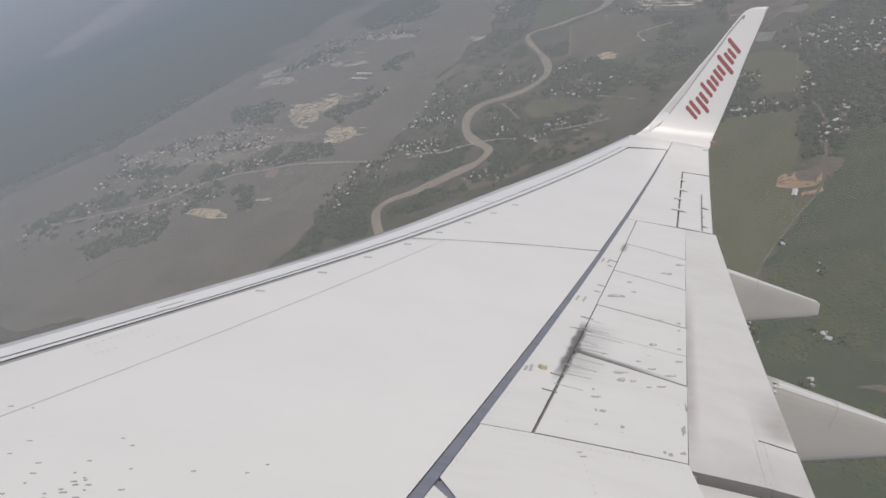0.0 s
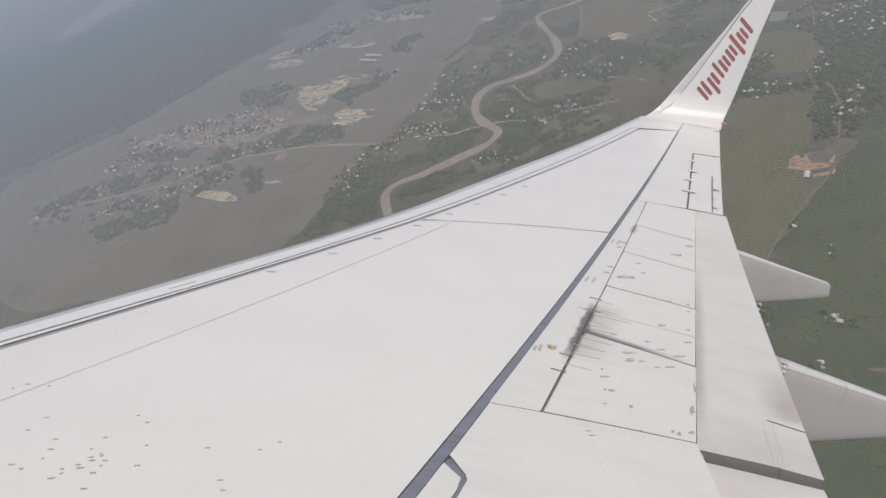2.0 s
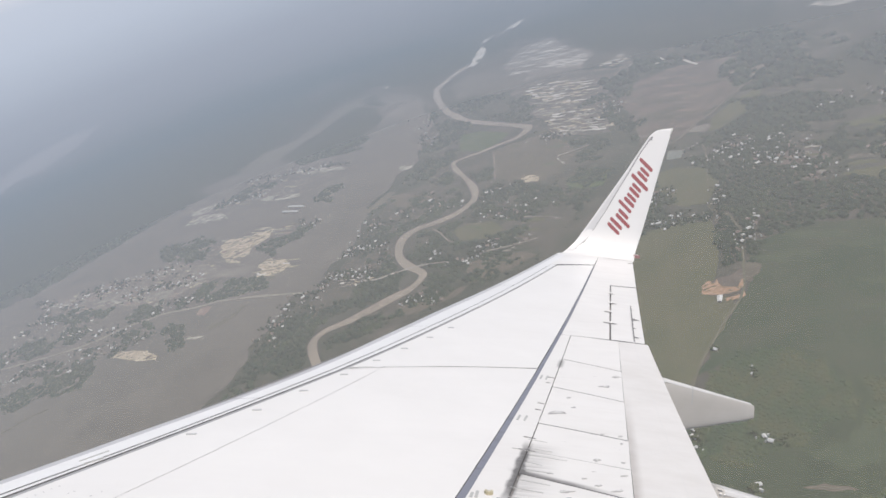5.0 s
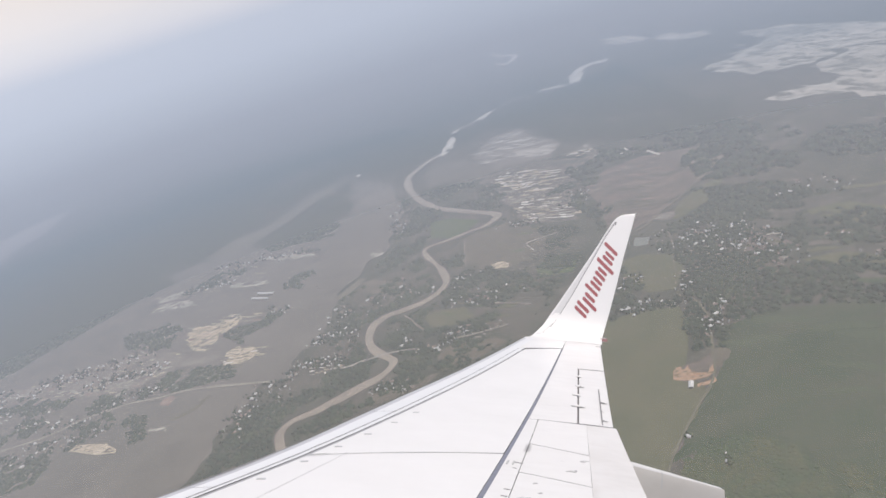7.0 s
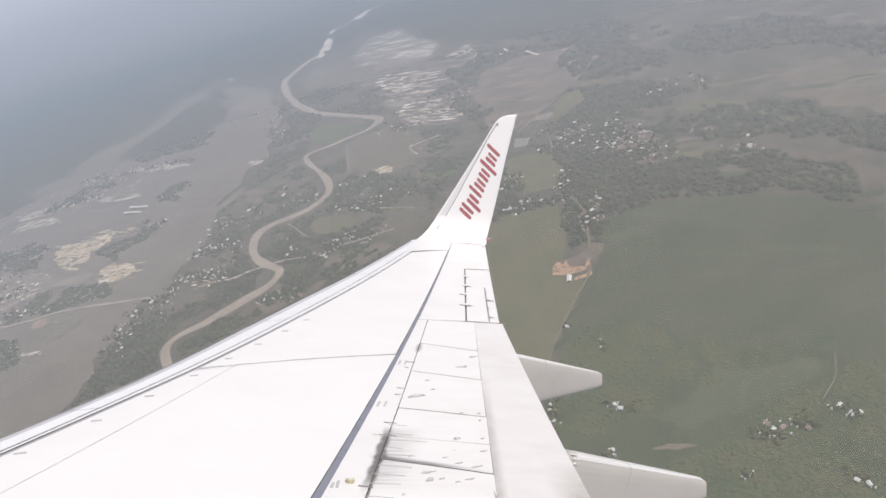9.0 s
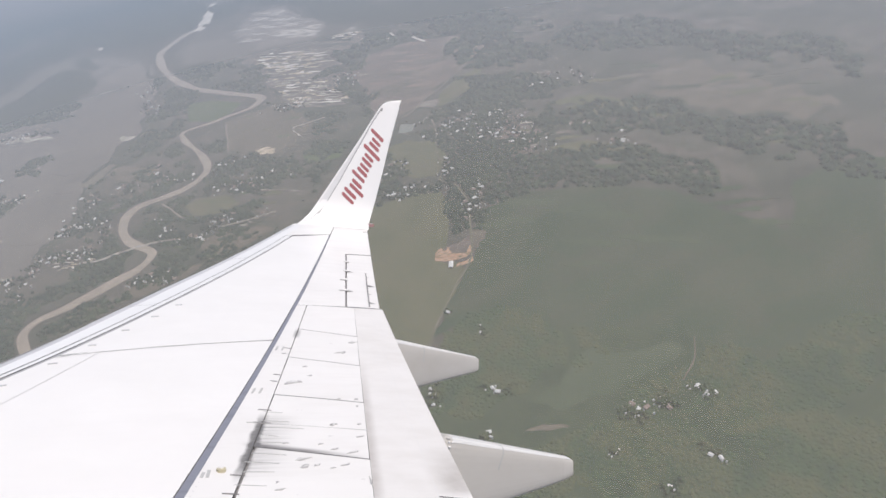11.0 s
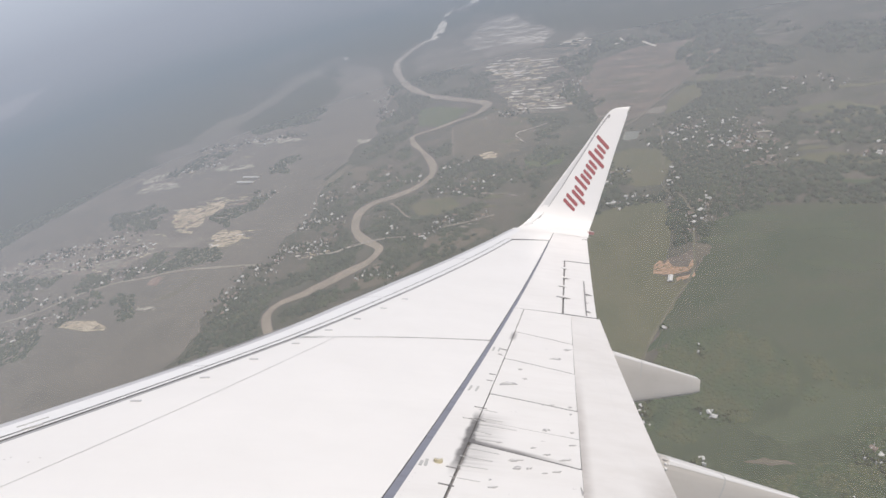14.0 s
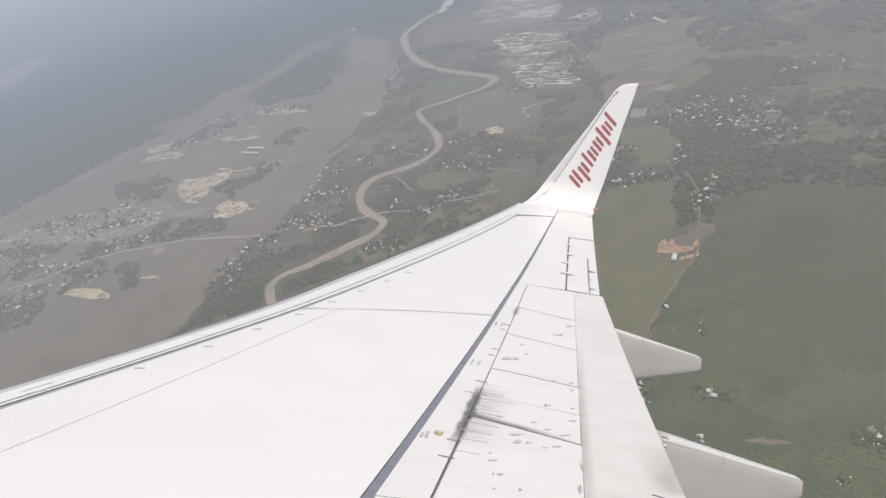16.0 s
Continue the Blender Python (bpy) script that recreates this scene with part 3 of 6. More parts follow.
field("sandbank", [(848, 1553), (918, 1593), (980, 1546), (1027, 1576), (1046, 1689), (1116, 1728), (1182, 1759), (1236, 1694), (1294, 1567), (1152, 1368), (1029, 1306), (984, 1357), (956, 1434), (906, 1474)], 1.0, BAR, BARS, rag=35, step=35)
field("sandbank", [(1051, 2633), (1116, 2648), (1167, 2532), (1153, 2413), (1101, 2420), (1049, 2479)], 1.0, BAR, BARS, rag=40, step=40)
field("sandbank", [(950, 2934), (1005, 2892), (1043, 2727), (1010, 2636), (948, 2743)], 1.0, BAR, BARS, rag=40, step=40)
STRIPS_AT = [
    [(-318, 1570), (-285, 1563), (-207, 1516), (-191, 1482), (-257, 1514)],
    [(-382, 1463), (-353, 1471), (-295, 1434), (-281, 1408), (-336, 1427)],
    [(-550, 1529), (-512, 1532), (-472, 1520), (-448, 1489), (-492, 1492), (-524, 1498)],
    [(-540, 1457), (-517, 1492), (-455, 1458), (-443, 1426), (-493, 1434)],
    [(-793, 1285), (-752, 1265), (-708, 1236), (-706, 1225), (-759, 1255)],
    [(-596, 1182), (-531, 1167), (-471, 1170), (-432, 1174), (-435, 1164), (-498, 1155), (-546, 1149)],
    [(-527, 1123), (-513, 1156), (-504, 1180), (-498, 1170), (-506, 1133), (-518, 1110)]]
STRIPS_AT += [
    [(-674, 1228), (-610, 1194), (-589, 1174), (-630, 1190)]]
for pts in STRIPS_AT:
    field("field", pts, 0.72, PALE, "pale sandy strip among the paddies", rag=4, step=8)

rnd = random.Random(4)


def inside(x, y, pts):
    hit = False
    for (x0, y0), (x1, y1) in zip(pts, pts[1:] + pts[:1]):
        if (y0 > y) != (y1 > y) and x < (x1 - x0) * (y - y0) / (y1 - y0) + x0:
            hit = not hit
    return hit


def patches(name, poly, count, size, mats, label, turn=0.0, slim=(0.10, 0.34)):
    """Loose irregular plots strewn within poly."""
    xs, ys = [p[0] for p in poly], [p[1] for p in poly]
    made = 0
    while made < count:
        x, y = rnd.uniform(min(xs), max(xs)), rnd.uniform(min(ys), max(ys))
        if not inside(x, y, poly):
            continue
        made += 1
        l, w, an = size * rnd.uniform(0.4, 1.5), size * rnd.uniform(*slim), turn + rnd.uniform(-0.22, 0.22)
        pts = []
        for k in range(7):
            q = k * math.tau / 7
            r = rnd.uniform(0.7, 1.15)
            px, py = l * r * math.cos(q), w * r * math.sin(q)
            pts.append((x + px * math.cos(an) - py * math.sin(an), y + px * math.sin(an) + py * math.cos(an)))
        field(name, pts, 0.75 + 0.02 * (made % 9), rnd.choice(mats), label, rag=size * 0.18, step=size * 0.22)


DIGGINGS = [(-450, 1301), (-403, 1318), (-294, 1279), (-273, 1086), (-309, 1070), (-373, 1119), (-474, 1182), (-466, 1220), (-410, 1194)]
patches("sand_patch", [(-388, 1290), (-346, 1306), (-293, 1278), (-289, 1260), (-340, 1257), (-373, 1260)], 22, 13, (SAND, SAND, PALE), "bare sand strip among the paddies", LIE, (0.06, 0.2))
patches("sand_patch", [(-352, 1147), (-330, 1168), (-279, 1134), (-275, 1091), (-310, 1078), (-350, 1096)], 26, 11, (SAND, SAND, PALEST), "bare sand strip among the paddies", LIE, (0.06, 0.2))
patches("sand_patch", [(-444, 1297), (-425, 1316), (-386, 1279), (-371, 1213), (-391, 1171), (-416, 1198)], 20, 9, (SAND, PINKISH, PALE), "bare sand strip among the paddies", LIE, (0.08, 0.25))
patches("sand_patch", DIGGINGS, 26, 9, (FLATS, PINKISH, MUD), "bare sand and mud patch among the paddies", LIE)
STREETS = [(-788, 1274), (-689, 1272), (-602, 1273), (-490, 1257), (-404, 1190), (-446, 1145), (-499, 1119), (-601, 1166), (-714, 1196)]
field("field", STREETS, 0.6, FLATS, "pale trampled ground of the village", rag=14)
patches("yard", STREETS, 110, 7, (PINKISH, PALE, SAND, PALE, MUDDY, ROOF_RUST), "small bare yard in the village land", LIE)
patches("yard", STREETS, 70, 12, (PINKISH, PINKISH, PALE, SAND), "long bare yard in the village land", LIE, (0.05, 0.14))
patches("yard", [(-540, 1457), (-552, 1540), (-460, 1523), (-289, 1439), (-207, 1524), (-340, 1596), (-432, 1595), (-358, 1408), (-440, 1407)], 80, 11, (PALE, FLATS, SAND, PALE), "small bare yard in the village land", LIE, (0.05, 0.18))
patches("yard", [(-813, 1186), (-758, 1202), (-671, 1191), (-570, 1097), (-659, 1103), (-736, 1102)], 36, 7, (PALE, PALEST, OLIVE, FLATS), "small bare yard in the village land", LIE)
patches("yard", [(-204, 979), (-196, 1004), (-152, 991), (-126, 966), (-160, 965)], 26, 5, (SAND, PALE, PALEST), "small bare yard in the river village", LIE)
patches("yard", [(17, 954), (59, 954), (81, 939), (43, 911)], 10, 5, (SAND, PALE, ROAD), "small bare yard in the river village", LIE)
patches("mud_plot", [(-98, 1757), (-79, 1866), (7, 1822), (-2, 1589), (-44, 1434), (-80, 1543)], 22, 12, (PALE, BEIGE, FLATS, BROWN), "small pale plot at the edge of the mud", LIE)
patches("mud_plot", [(-385, 1268), (-247, 1324), (-97, 1447), (-148, 1248), (-233, 1042), (-351, 974), (-445, 936), (-525, 1072)], 16, 26, (MUD, MUDDY, BEIGE), "large mud plot with a faint edge", LIE, (0.2, 0.5))
patches("farm_plot", [(85, 1316), (202, 1343), (272, 1207), (252, 1082), (145, 961), (40, 939), (-18, 1016), (32, 1110)], 26, 16, (OLIVE, BROWN, OLIVE, BRIGHT), "small farm plot between the groves", LIE)
patches("farm_plot", [(-86, 1063), (-47, 1078), (75, 1033), (112, 965), (54, 929), (-45, 924), (-91, 988)], 14, 11, (OLIVE, BROWN, BRIGHT), "small farm plot between the groves", LIE)
patches("wet_plot", [(365, 1363), (448, 1434), (603, 1388), (608, 1308), (471, 1198), (383, 1130), (332, 1149)], 40, 15, (FLATS, BROWN, PINKISH, BEIGE), "faint wet plot on the reddish plain", LIE, (0.06, 0.2))
patches("far_plot", [(928, 1997), (1193, 2230), (1371, 1873), (1316, 1662), (1053, 1335), (906, 1474), (851, 1554)], 44, 36, (GROUND, MUD, BAR, BAR), "far pale and dark plot among the sandbanks", LIE - 0.55, (0.05, 0.2))
patches("far_plot", [(540, 1444), (725, 1584), (879, 1502), (979, 1175), (1002, 976), (858, 970), (705, 1262), (515, 1218)], 40, 26, (BROWN, PLAINS, MUD, BEIGE), "faint farm plot out on the plain", LIE, (0.06, 0.2))
patches("farm_plot", [(634, 1166), (775, 1019), (923, 798), (735, 601), (605, 725), (499, 839), (505, 989)], 40, 30, (OLIVE, GROUND, DKGREEN, PLAINS), "long farm plot beyond the meadow", LIE, (0.08, 0.3))
patches("farm_plot", [(418, 1043), (483, 1021), (536, 911), (457, 839), (378, 885), (364, 958)], 26, 12, (BROWN, REDDISH, OLIVE, PALE), "small farm plot round the far village", LIE)
patches("grass_patch", [(416, 838), (581, 703), (698, 574), (496, 424), (384, 512), (314, 680)], 22, 40, (MEADOW, DKGREEN, DKGREEN), "paler streak of grass in the meadow", LIE, (0.12, 0.4))

# flooded terrace strips; their shine is put in as pale colour
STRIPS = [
    ([(217, 1771), (252, 1889), (301, 1962), (375, 1957), (383, 1855), (416, 1737), (368, 1667), (297, 1715)], 110, 30, (FLATS, PALE, PALEST, PALEST)),
    ([(336, 1760), (417, 1748), (396, 1700), (368, 1667), (324, 1714)], 22, 32, (PALEST, PALEST)),
    ([(230, 1602), (271, 1635), (342, 1557), (343, 1477), (303, 1424), (260, 1438), (225, 1494)], 110, 20, (PALE, SAND, PALEST)),
    ([(218, 1463), (271, 1435), (321, 1331), (328, 1251), (287, 1257), (220, 1304)], 100, 17, (PALE, SAND, PALEST)),
    ([(390, 1613), (428, 1649), (461, 1646), (458, 1601), (425, 1578)], 34, 15, (PALEST, SAND, PALE))]
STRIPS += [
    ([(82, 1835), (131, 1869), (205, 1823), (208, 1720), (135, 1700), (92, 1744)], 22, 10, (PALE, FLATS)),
    ([(218, 1298), (264, 1287), (306, 1266), (301, 1250), (258, 1266)], 18, 20, (PALEST, PALE)),
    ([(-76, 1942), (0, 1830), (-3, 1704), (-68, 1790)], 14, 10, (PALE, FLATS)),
    ([(-10, 2241), (49, 2114), (117, 2124), (113, 2085), (29, 2082)], 8, 14, (PALEST, PALE))]
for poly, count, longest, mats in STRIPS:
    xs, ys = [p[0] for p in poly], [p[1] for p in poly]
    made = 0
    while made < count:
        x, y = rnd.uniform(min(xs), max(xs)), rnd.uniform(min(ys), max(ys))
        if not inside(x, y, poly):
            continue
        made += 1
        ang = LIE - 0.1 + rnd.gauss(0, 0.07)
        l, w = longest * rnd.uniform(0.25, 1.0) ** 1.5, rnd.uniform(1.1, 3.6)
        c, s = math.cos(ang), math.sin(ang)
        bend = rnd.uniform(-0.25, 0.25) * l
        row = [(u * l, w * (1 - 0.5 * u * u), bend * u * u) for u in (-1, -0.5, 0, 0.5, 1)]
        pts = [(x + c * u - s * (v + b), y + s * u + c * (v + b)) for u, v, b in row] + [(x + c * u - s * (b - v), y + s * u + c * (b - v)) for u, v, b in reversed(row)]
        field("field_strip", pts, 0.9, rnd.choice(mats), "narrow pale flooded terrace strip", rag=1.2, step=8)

RIVER = [(833, 2520), (782, 2541), (721, 2500), (653, 2338), (579, 2321), (489, 2361), (363, 2288), (287, 2221), (233, 2191), (199, 2084), (166, 1981), (119, 1949), (73, 1887), (47, 1842), (39, 1759), (44, 1677), (55, 1613), (83, 1531), (123, 1469), (165, 1410), (180, 1380), (166, 1357), (144, 1343), (111, 1339), (77, 1331), (45, 1330), (23, 1321), (22, 1285), (32, 1235), (39, 1185), (37, 1145), (22, 1118), (-8, 1098), (-41, 1092), (-70, 1090), (-93, 1072), (-103, 1034), (-100, 998), (-87, 968), (-73, 941), (-80, 922), (-97, 907), (-120, 899), (-153, 886), (-185, 875), (-216, 869), (-232, 852), (-232, 826), (-222, 778)]
RIVER_LOW = [(-217, 736), (-243, 717), (-298, 721), (-369, 733), (-423, 727), (-433, 668)]
ribbon("river", RIVER, 13.4, 1.3, WATER, "silty brown winding river", "river", 0.45, reaches=((0, 7, 9, 13, 20, 23, 28, 31, 36, 48), (0.35, 0.35, 1.3, 1.3, 1.0, 0.7, 0.7, 1.15, 0.95, 1.3)))
ribbon("river", RIVER_LOW, 17, 1.3, WATER, "silty brown winding river", "river", 0.4)
# sky shine on the far reaches is painted as pale ribbons
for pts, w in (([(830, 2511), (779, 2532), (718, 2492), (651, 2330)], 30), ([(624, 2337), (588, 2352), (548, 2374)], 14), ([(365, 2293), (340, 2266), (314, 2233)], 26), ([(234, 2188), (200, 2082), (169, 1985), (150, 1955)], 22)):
    ribbon("river", pts, w, 1.7, PALEST, "far river reach with sky shine painted pale", "river", 0.7)
ribbon("river", [(617, 3447), (626, 3307), (670, 3243), (639, 3115), (594, 3062), (569, 3135)], 26, 1.3, PALEST, "far bright loop of river", "river")
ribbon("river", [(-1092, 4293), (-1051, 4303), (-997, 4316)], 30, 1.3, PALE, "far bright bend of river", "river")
ribbon("river", [(-695, 4375), (-656, 4381), (-641, 4383), (-659, 4381)], 30, 1.3, PALEST, "far bright bend of river", "river")
ROADS = [
    ([(310, 759), (290, 715), (276, 684), (256, 658), (233, 637), (207, 609), (182, 582), (163, 556), (131, 513)], 2.4, TRACK, "pale dirt road to the building plot"),
    ([(-160, 975), (-139, 966), (-109, 969), (-75, 966), (-50, 958), (-30, 947)], 4.2, PALE, "pale road with the river bridge"),
    ([(-838, 1075), (-758, 1065), (-689, 1058), (-642, 1056), (-605, 1059), (-561, 1075), (-526, 1076), (-489, 1077), (-439, 1064), (-401, 1060), (-352, 1042), (-285, 1012), (-248, 994)], 5.0, LANE, "pale road between the paddies"),
    ([(24, 946), (44, 942), (66, 939), (97, 937)], 3.0, LANE, "pale village street"),
    ([(444, 1552), (498, 1501), (506, 1535)], 4, PALEST, "short pale far track"),
    ([(532, 1475), (534, 1452), (539, 1425)], 6, PALEST, "short pale far track")]
ROADS += [
    ([(93, 1015), (112, 1000), (140, 973)], 2.0, PALE, "straight pale track between groves"),
    ([(98, 1305), (87, 1237), (78, 1180)], 1.8, ROAD, "thin pale track"),
    ([(-43, 1071), (-34, 1048), (-25, 1015), (-19, 1005)], 2.4, ROAD, "thin pale track by the river"),
    ([(613, 1306), (548, 1252), (496, 1207), (455, 1173), (420, 1150), (376, 1113), (341, 1097)], 4.5, PLAINS, "straight pale road across the reddish plain"),
    ([(392, 1063), (386, 1037), (345, 933), (349, 917), (338, 892), (319, 872), (323, 854), (330, 838), (327, 812), (322, 782), (310, 759)], 2.2, TRACK, "winding pale village track"),
    ([(196, 1151), (192, 1195), (219, 1200), (250, 1202)], 2.4, PALE, "winding pale village track"),
    ([(283, 1334), (292, 1362), (306, 1363)], 3, PALE, "short pale lane among terraces")]
ROADS += [
    ([(-698, 866), (-672, 877), (-653, 890), (-624, 897)], 2.4, TRACK, "thin hedged track in the mud"),
    ([(385, 426), (366, 403), (339, 386)], 1.2, BROWN, "faint track in the meadow"),
    ([(133, 520), (122, 495), (110, 473)], 1.8, ROAD, "pale dirt road by the woods")]
for pts, w, material, label in ROADS:
    ribbon("road", pts, w, 2.2, material, label, "road", 0.3)

# far hills that close the plain
bm = bmesh.new()
prev = None
for k in range(145):
    an = k * math.tau / 144
    c, s = math.cos(an), math.sin(an)
    h = 545 + 38 * noise.noise((c * 9, s * 9, 0.5)) + 14 * noise.noise((c * 40, s * 40, 2.0))
    cur = [bm.verts.new((c * r, s * r, z)) for r, z in ((4500, -2), (4650, 0.35 * h), (4780, 0.72 * h), (4900, h), (4950, -2))]
    if prev:
        for j in range(4):
            bm.faces.new((prev[j], prev[j + 1], cur[j + 1], cur[j]))
    prev = cur
thing("hills_backdrop", bm, GROUND, "far wooded hills that vanish in haze", "hills", kind="structure")

# sheet that imitates haze, centred below the camera, bent up to cover the hills
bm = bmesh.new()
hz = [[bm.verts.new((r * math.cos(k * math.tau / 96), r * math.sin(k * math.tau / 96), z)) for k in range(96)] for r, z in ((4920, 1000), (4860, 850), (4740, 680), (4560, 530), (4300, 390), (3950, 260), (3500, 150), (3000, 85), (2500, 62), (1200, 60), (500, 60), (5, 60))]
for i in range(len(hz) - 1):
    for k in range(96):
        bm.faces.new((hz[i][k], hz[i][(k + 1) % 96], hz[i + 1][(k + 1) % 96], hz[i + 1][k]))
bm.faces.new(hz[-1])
thing("haze_sheet", bm, HAZE, "translucent sheet that imitates haze over the plain", "haze", kind="structure", smooth=True)


# ---- houses ----
def box(bm, x0, x1, y0, y1, z0, z1):
    v = [bm.verts.new((x, y, z)) for z in (z0, z1) for x, y in ((x0, y0), (x1, y0), (x1, y1), (x0, y1))]
    for f in ((0, 1, 5, 4), (1, 2, 6, 5), (2, 3, 7, 6), (3, 0, 4, 7), (4, 5, 6, 7), (0, 3, 2, 1)):
        bm.faces.new([v[i] for i in f])


def house(l, w, h, rise, roof_mat, label, group):
    ob = new("house")
    tagged(ob, label, "house", group)
    bm = bmesh.new()
    box(bm, -l / 2, l / 2, -w / 2, w / 2, 0, h)
    part("wall", bm, WALLS, ob)
    bm = bmesh.new()
    e = 0.6
    prof = ((-w / 2 - e, h - 0.1), (0, h + rise), (w / 2 + e, h - 0.1), (w / 2 + e, h - 0.35), (0, h + rise - 0.3), (-w / 2 - e, h - 0.35))
    a = [bm.verts.new((-l / 2 - e, y, z)) for y, z in prof]
    b = [bm.verts.new((l / 2 + e, y, z)) for y, z in prof]
    bm.faces.new(a)
    bm.faces.new(b)
    for i in range(6):
        k = (i + 1) % 6
        bm.faces.new((a[i], a[k], b[k], b[i]))
    part("roof", bm, roof_mat, ob)
    return ob


TYPES = [house(4.0, 2.7, 2.0, 0.9, ROOF, "small village house with a bright tin roof", "village houses"),
         house(5.6, 3.1, 2.2, 1.0, ROOF, "village house with a bright tin roof", "village houses"),
         house(4.6, 2.9, 2.0, 1.0, ROOF_RUST, "small village house with a rusty tin roof", "village houses"),
         house(3.0, 2.2, 1.8, 0.7, ROOF, "hut with a bright tin roof", "village houses")]
# where the villages run, how many houses stand along each, and how far they spread
WEST = [
    ([(-795, 1290), (-731, 1239), (-683, 1225)], 7, 7),
    ([(-683, 1253), (-629, 1255), (-575, 1254), (-496, 1237)], 26, 12),
    ([(-587, 1184), (-546, 1184), (-504, 1180), (-462, 1173)], 20, 9),
    ([(-531, 1092), (-484, 1098), (-446, 1097)], 8, 9),
    ([(-770, 1181), (-758, 1202), (-705, 1172)], 9, 9),
    ([(-692, 1138), (-625, 1090), (-567, 1069)], 8, 9),
    ([(-595, 1028), (-555, 1016), (-510, 1018)], 7, 6),
    ([(-746, 1001), (-721, 1024), (-687, 1029), (-640, 1027), (-609, 969)], 16, 10),
    ([(-868, 1059), (-818, 1072), (-777, 1107)], 10, 16)]
WEST += [
    ([(-487, 1500), (-431, 1501), (-379, 1485)], 10, 7),
    ([(-319, 1574), (-259, 1544), (-201, 1518)], 9, 7),
    ([(-427, 1604), (-380, 1601), (-342, 1548)], 6, 9),
    ([(-226, 989), (-205, 1013), (-178, 1011), (-139, 979)], 20, 7),
    ([(-186, 1085), (-160, 1080), (-134, 1075), (-132, 1015)], 20, 8),
    ([(-159, 1114), (-149, 1162), (-110, 1146), (-79, 1166)], 12, 10),
    ([(-294, 934), (-280, 963), (-247, 980), (-239, 912)], 11, 9),
    ([(-312, 911), (-291, 941), (-295, 871)], 8, 8),
    ([(-278, 1280), (-254, 1245), (-233, 1255)], 5, 5)]
WEST += [
    ([(-99, 879), (-82, 873), (-61, 868), (-64, 854)], 13, 5),
    ([(-35, 943), (-9, 945), (27, 961), (43, 959), (79, 949)], 26, 6),
    ([(36, 1073), (78, 1049), (114, 1048)], 12, 12),
    ([(-35, 1213), (-21, 1146), (2, 1134)], 6, 8),
    ([(43, 1121), (66, 1143), (78, 1143)], 6, 6),
    ([(-7, 1660), (-15, 1480), (10, 1495)], 8, 9),
    ([(-83, 1786), (-63, 1837), (-2, 1800)], 6, 10),
    ([(-430, 1088), (-413, 1076)], 3, 3),
    ([(-61, 1026), (-56, 984), (-44, 980)], 4, 6)]
WEST += [
    ([(-784, 1926), (-710, 1880), (-590, 1783), (-675, 1674), (-766, 1811)], 7, 22),
    ([(-563, 2043), (-473, 1986)], 3, 30),
    ([(-882, 1704), (-777, 1728), (-652, 1738), (-526, 1748)], 16, 34),
    ([(-482, 1834), (-370, 1914), (-220, 2086)], 9, 26)]
EAST = [
    ([(265, 953), (272, 927), (297, 950)], 8, 7),
    ([(246, 870), (259, 864), (276, 867), (317, 851)], 12, 5),
    ([(348, 920), (342, 890), (331, 873)], 6, 4),
    ([(314, 788), (329, 778), (304, 760)], 8, 4),
    ([(356, 844), (353, 811), (338, 801)], 6, 8),
    ([(387, 1052), (415, 1015), (456, 999), (448, 956), (481, 951)], 40, 20),
    ([(458, 1029), (471, 912), (467, 871)], 18, 24),
    ([(192, 1300), (207, 1295), (230, 1280)], 7, 8),
    ([(332, 1401), (339, 1351), (312, 1303)], 6, 14),
    ([(347, 357), (341, 376)], 4, 3)]
EAST += [
    ([(272, 384), (293, 377), (311, 372)], 11, 4),
    ([(206, 466), (188, 466)], 3, 3),
    ([(204, 368), (200, 370)], 2, 3),
    ([(255, 304), (255, 296)], 4, 3),
    ([(161, 422), (163, 419)], 2, 2),
    ([(239, 353), (237, 347)], 3, 2),
    ([(308, 292), (306, 319)], 2, 2),
    ([(165, 383), (175, 371)], 3, 3),
    ([(145, 504), (140, 488), (134, 469)], 4, 3),
    ([(222, 550), (220, 541)], 2, 2),
    ([(201, 596), (205, 596)], 1, 1),
    ([(595, 1062), (633, 1063), (664, 1039)], 7, 16),
    ([(564, 803), (581, 797)], 3, 10)]
EAST += [
    ([(561, 888), (571, 835)], 3, 12)]
LINES = WEST + EAST
first = {}
spots, beyond = [], []
for pts, count, spread in LINES:
    line = smooth_line(pts, 6)
    for k in range(count):
        p = line[rnd.randrange(len(line))]
        x, y = p.x + rnd.gauss(0, spread), p.y + rnd.gauss(0, spread)
        if any((x - a) ** 2 + (y - b) ** 2 < 45 for a, b in spots):
            continue
        spots.append((x, y))
        if y > 1330:
            beyond.append((x, y))
            continue
        t = TYPES[rnd.choices(range(4), (4, 2, 5, 4) if y > 620 else (1, 0, 1, 4))[0]]
        m = pose(x, y, 0.3, 0, 0, rnd.choice((20, 110)) + rnd.gauss(0, 18))
        if t not in first:
            first[t] = True
            t.matrix_world = m
        else:
            copy_thing(t, m)
shed = house(10.5, 4.2, 1.8, 0.7, ROOF, "long white-roofed building on the orange plot", "")
shed.matrix_world = pose(243, 673, 0.3, 0, 0, 62)
for x, y in ((-290, 1356), (-300, 1339)):
    s = house(40, 5, 2.6, 1.0, ROOF, "long pale greenhouse roof in the mud flats", "greenhouses")
    s.name = "greenhouse"
    tagged(s, category="greenhouse")
    s.matrix_world = pose(x, y, 0.3, 0, 0, -36)

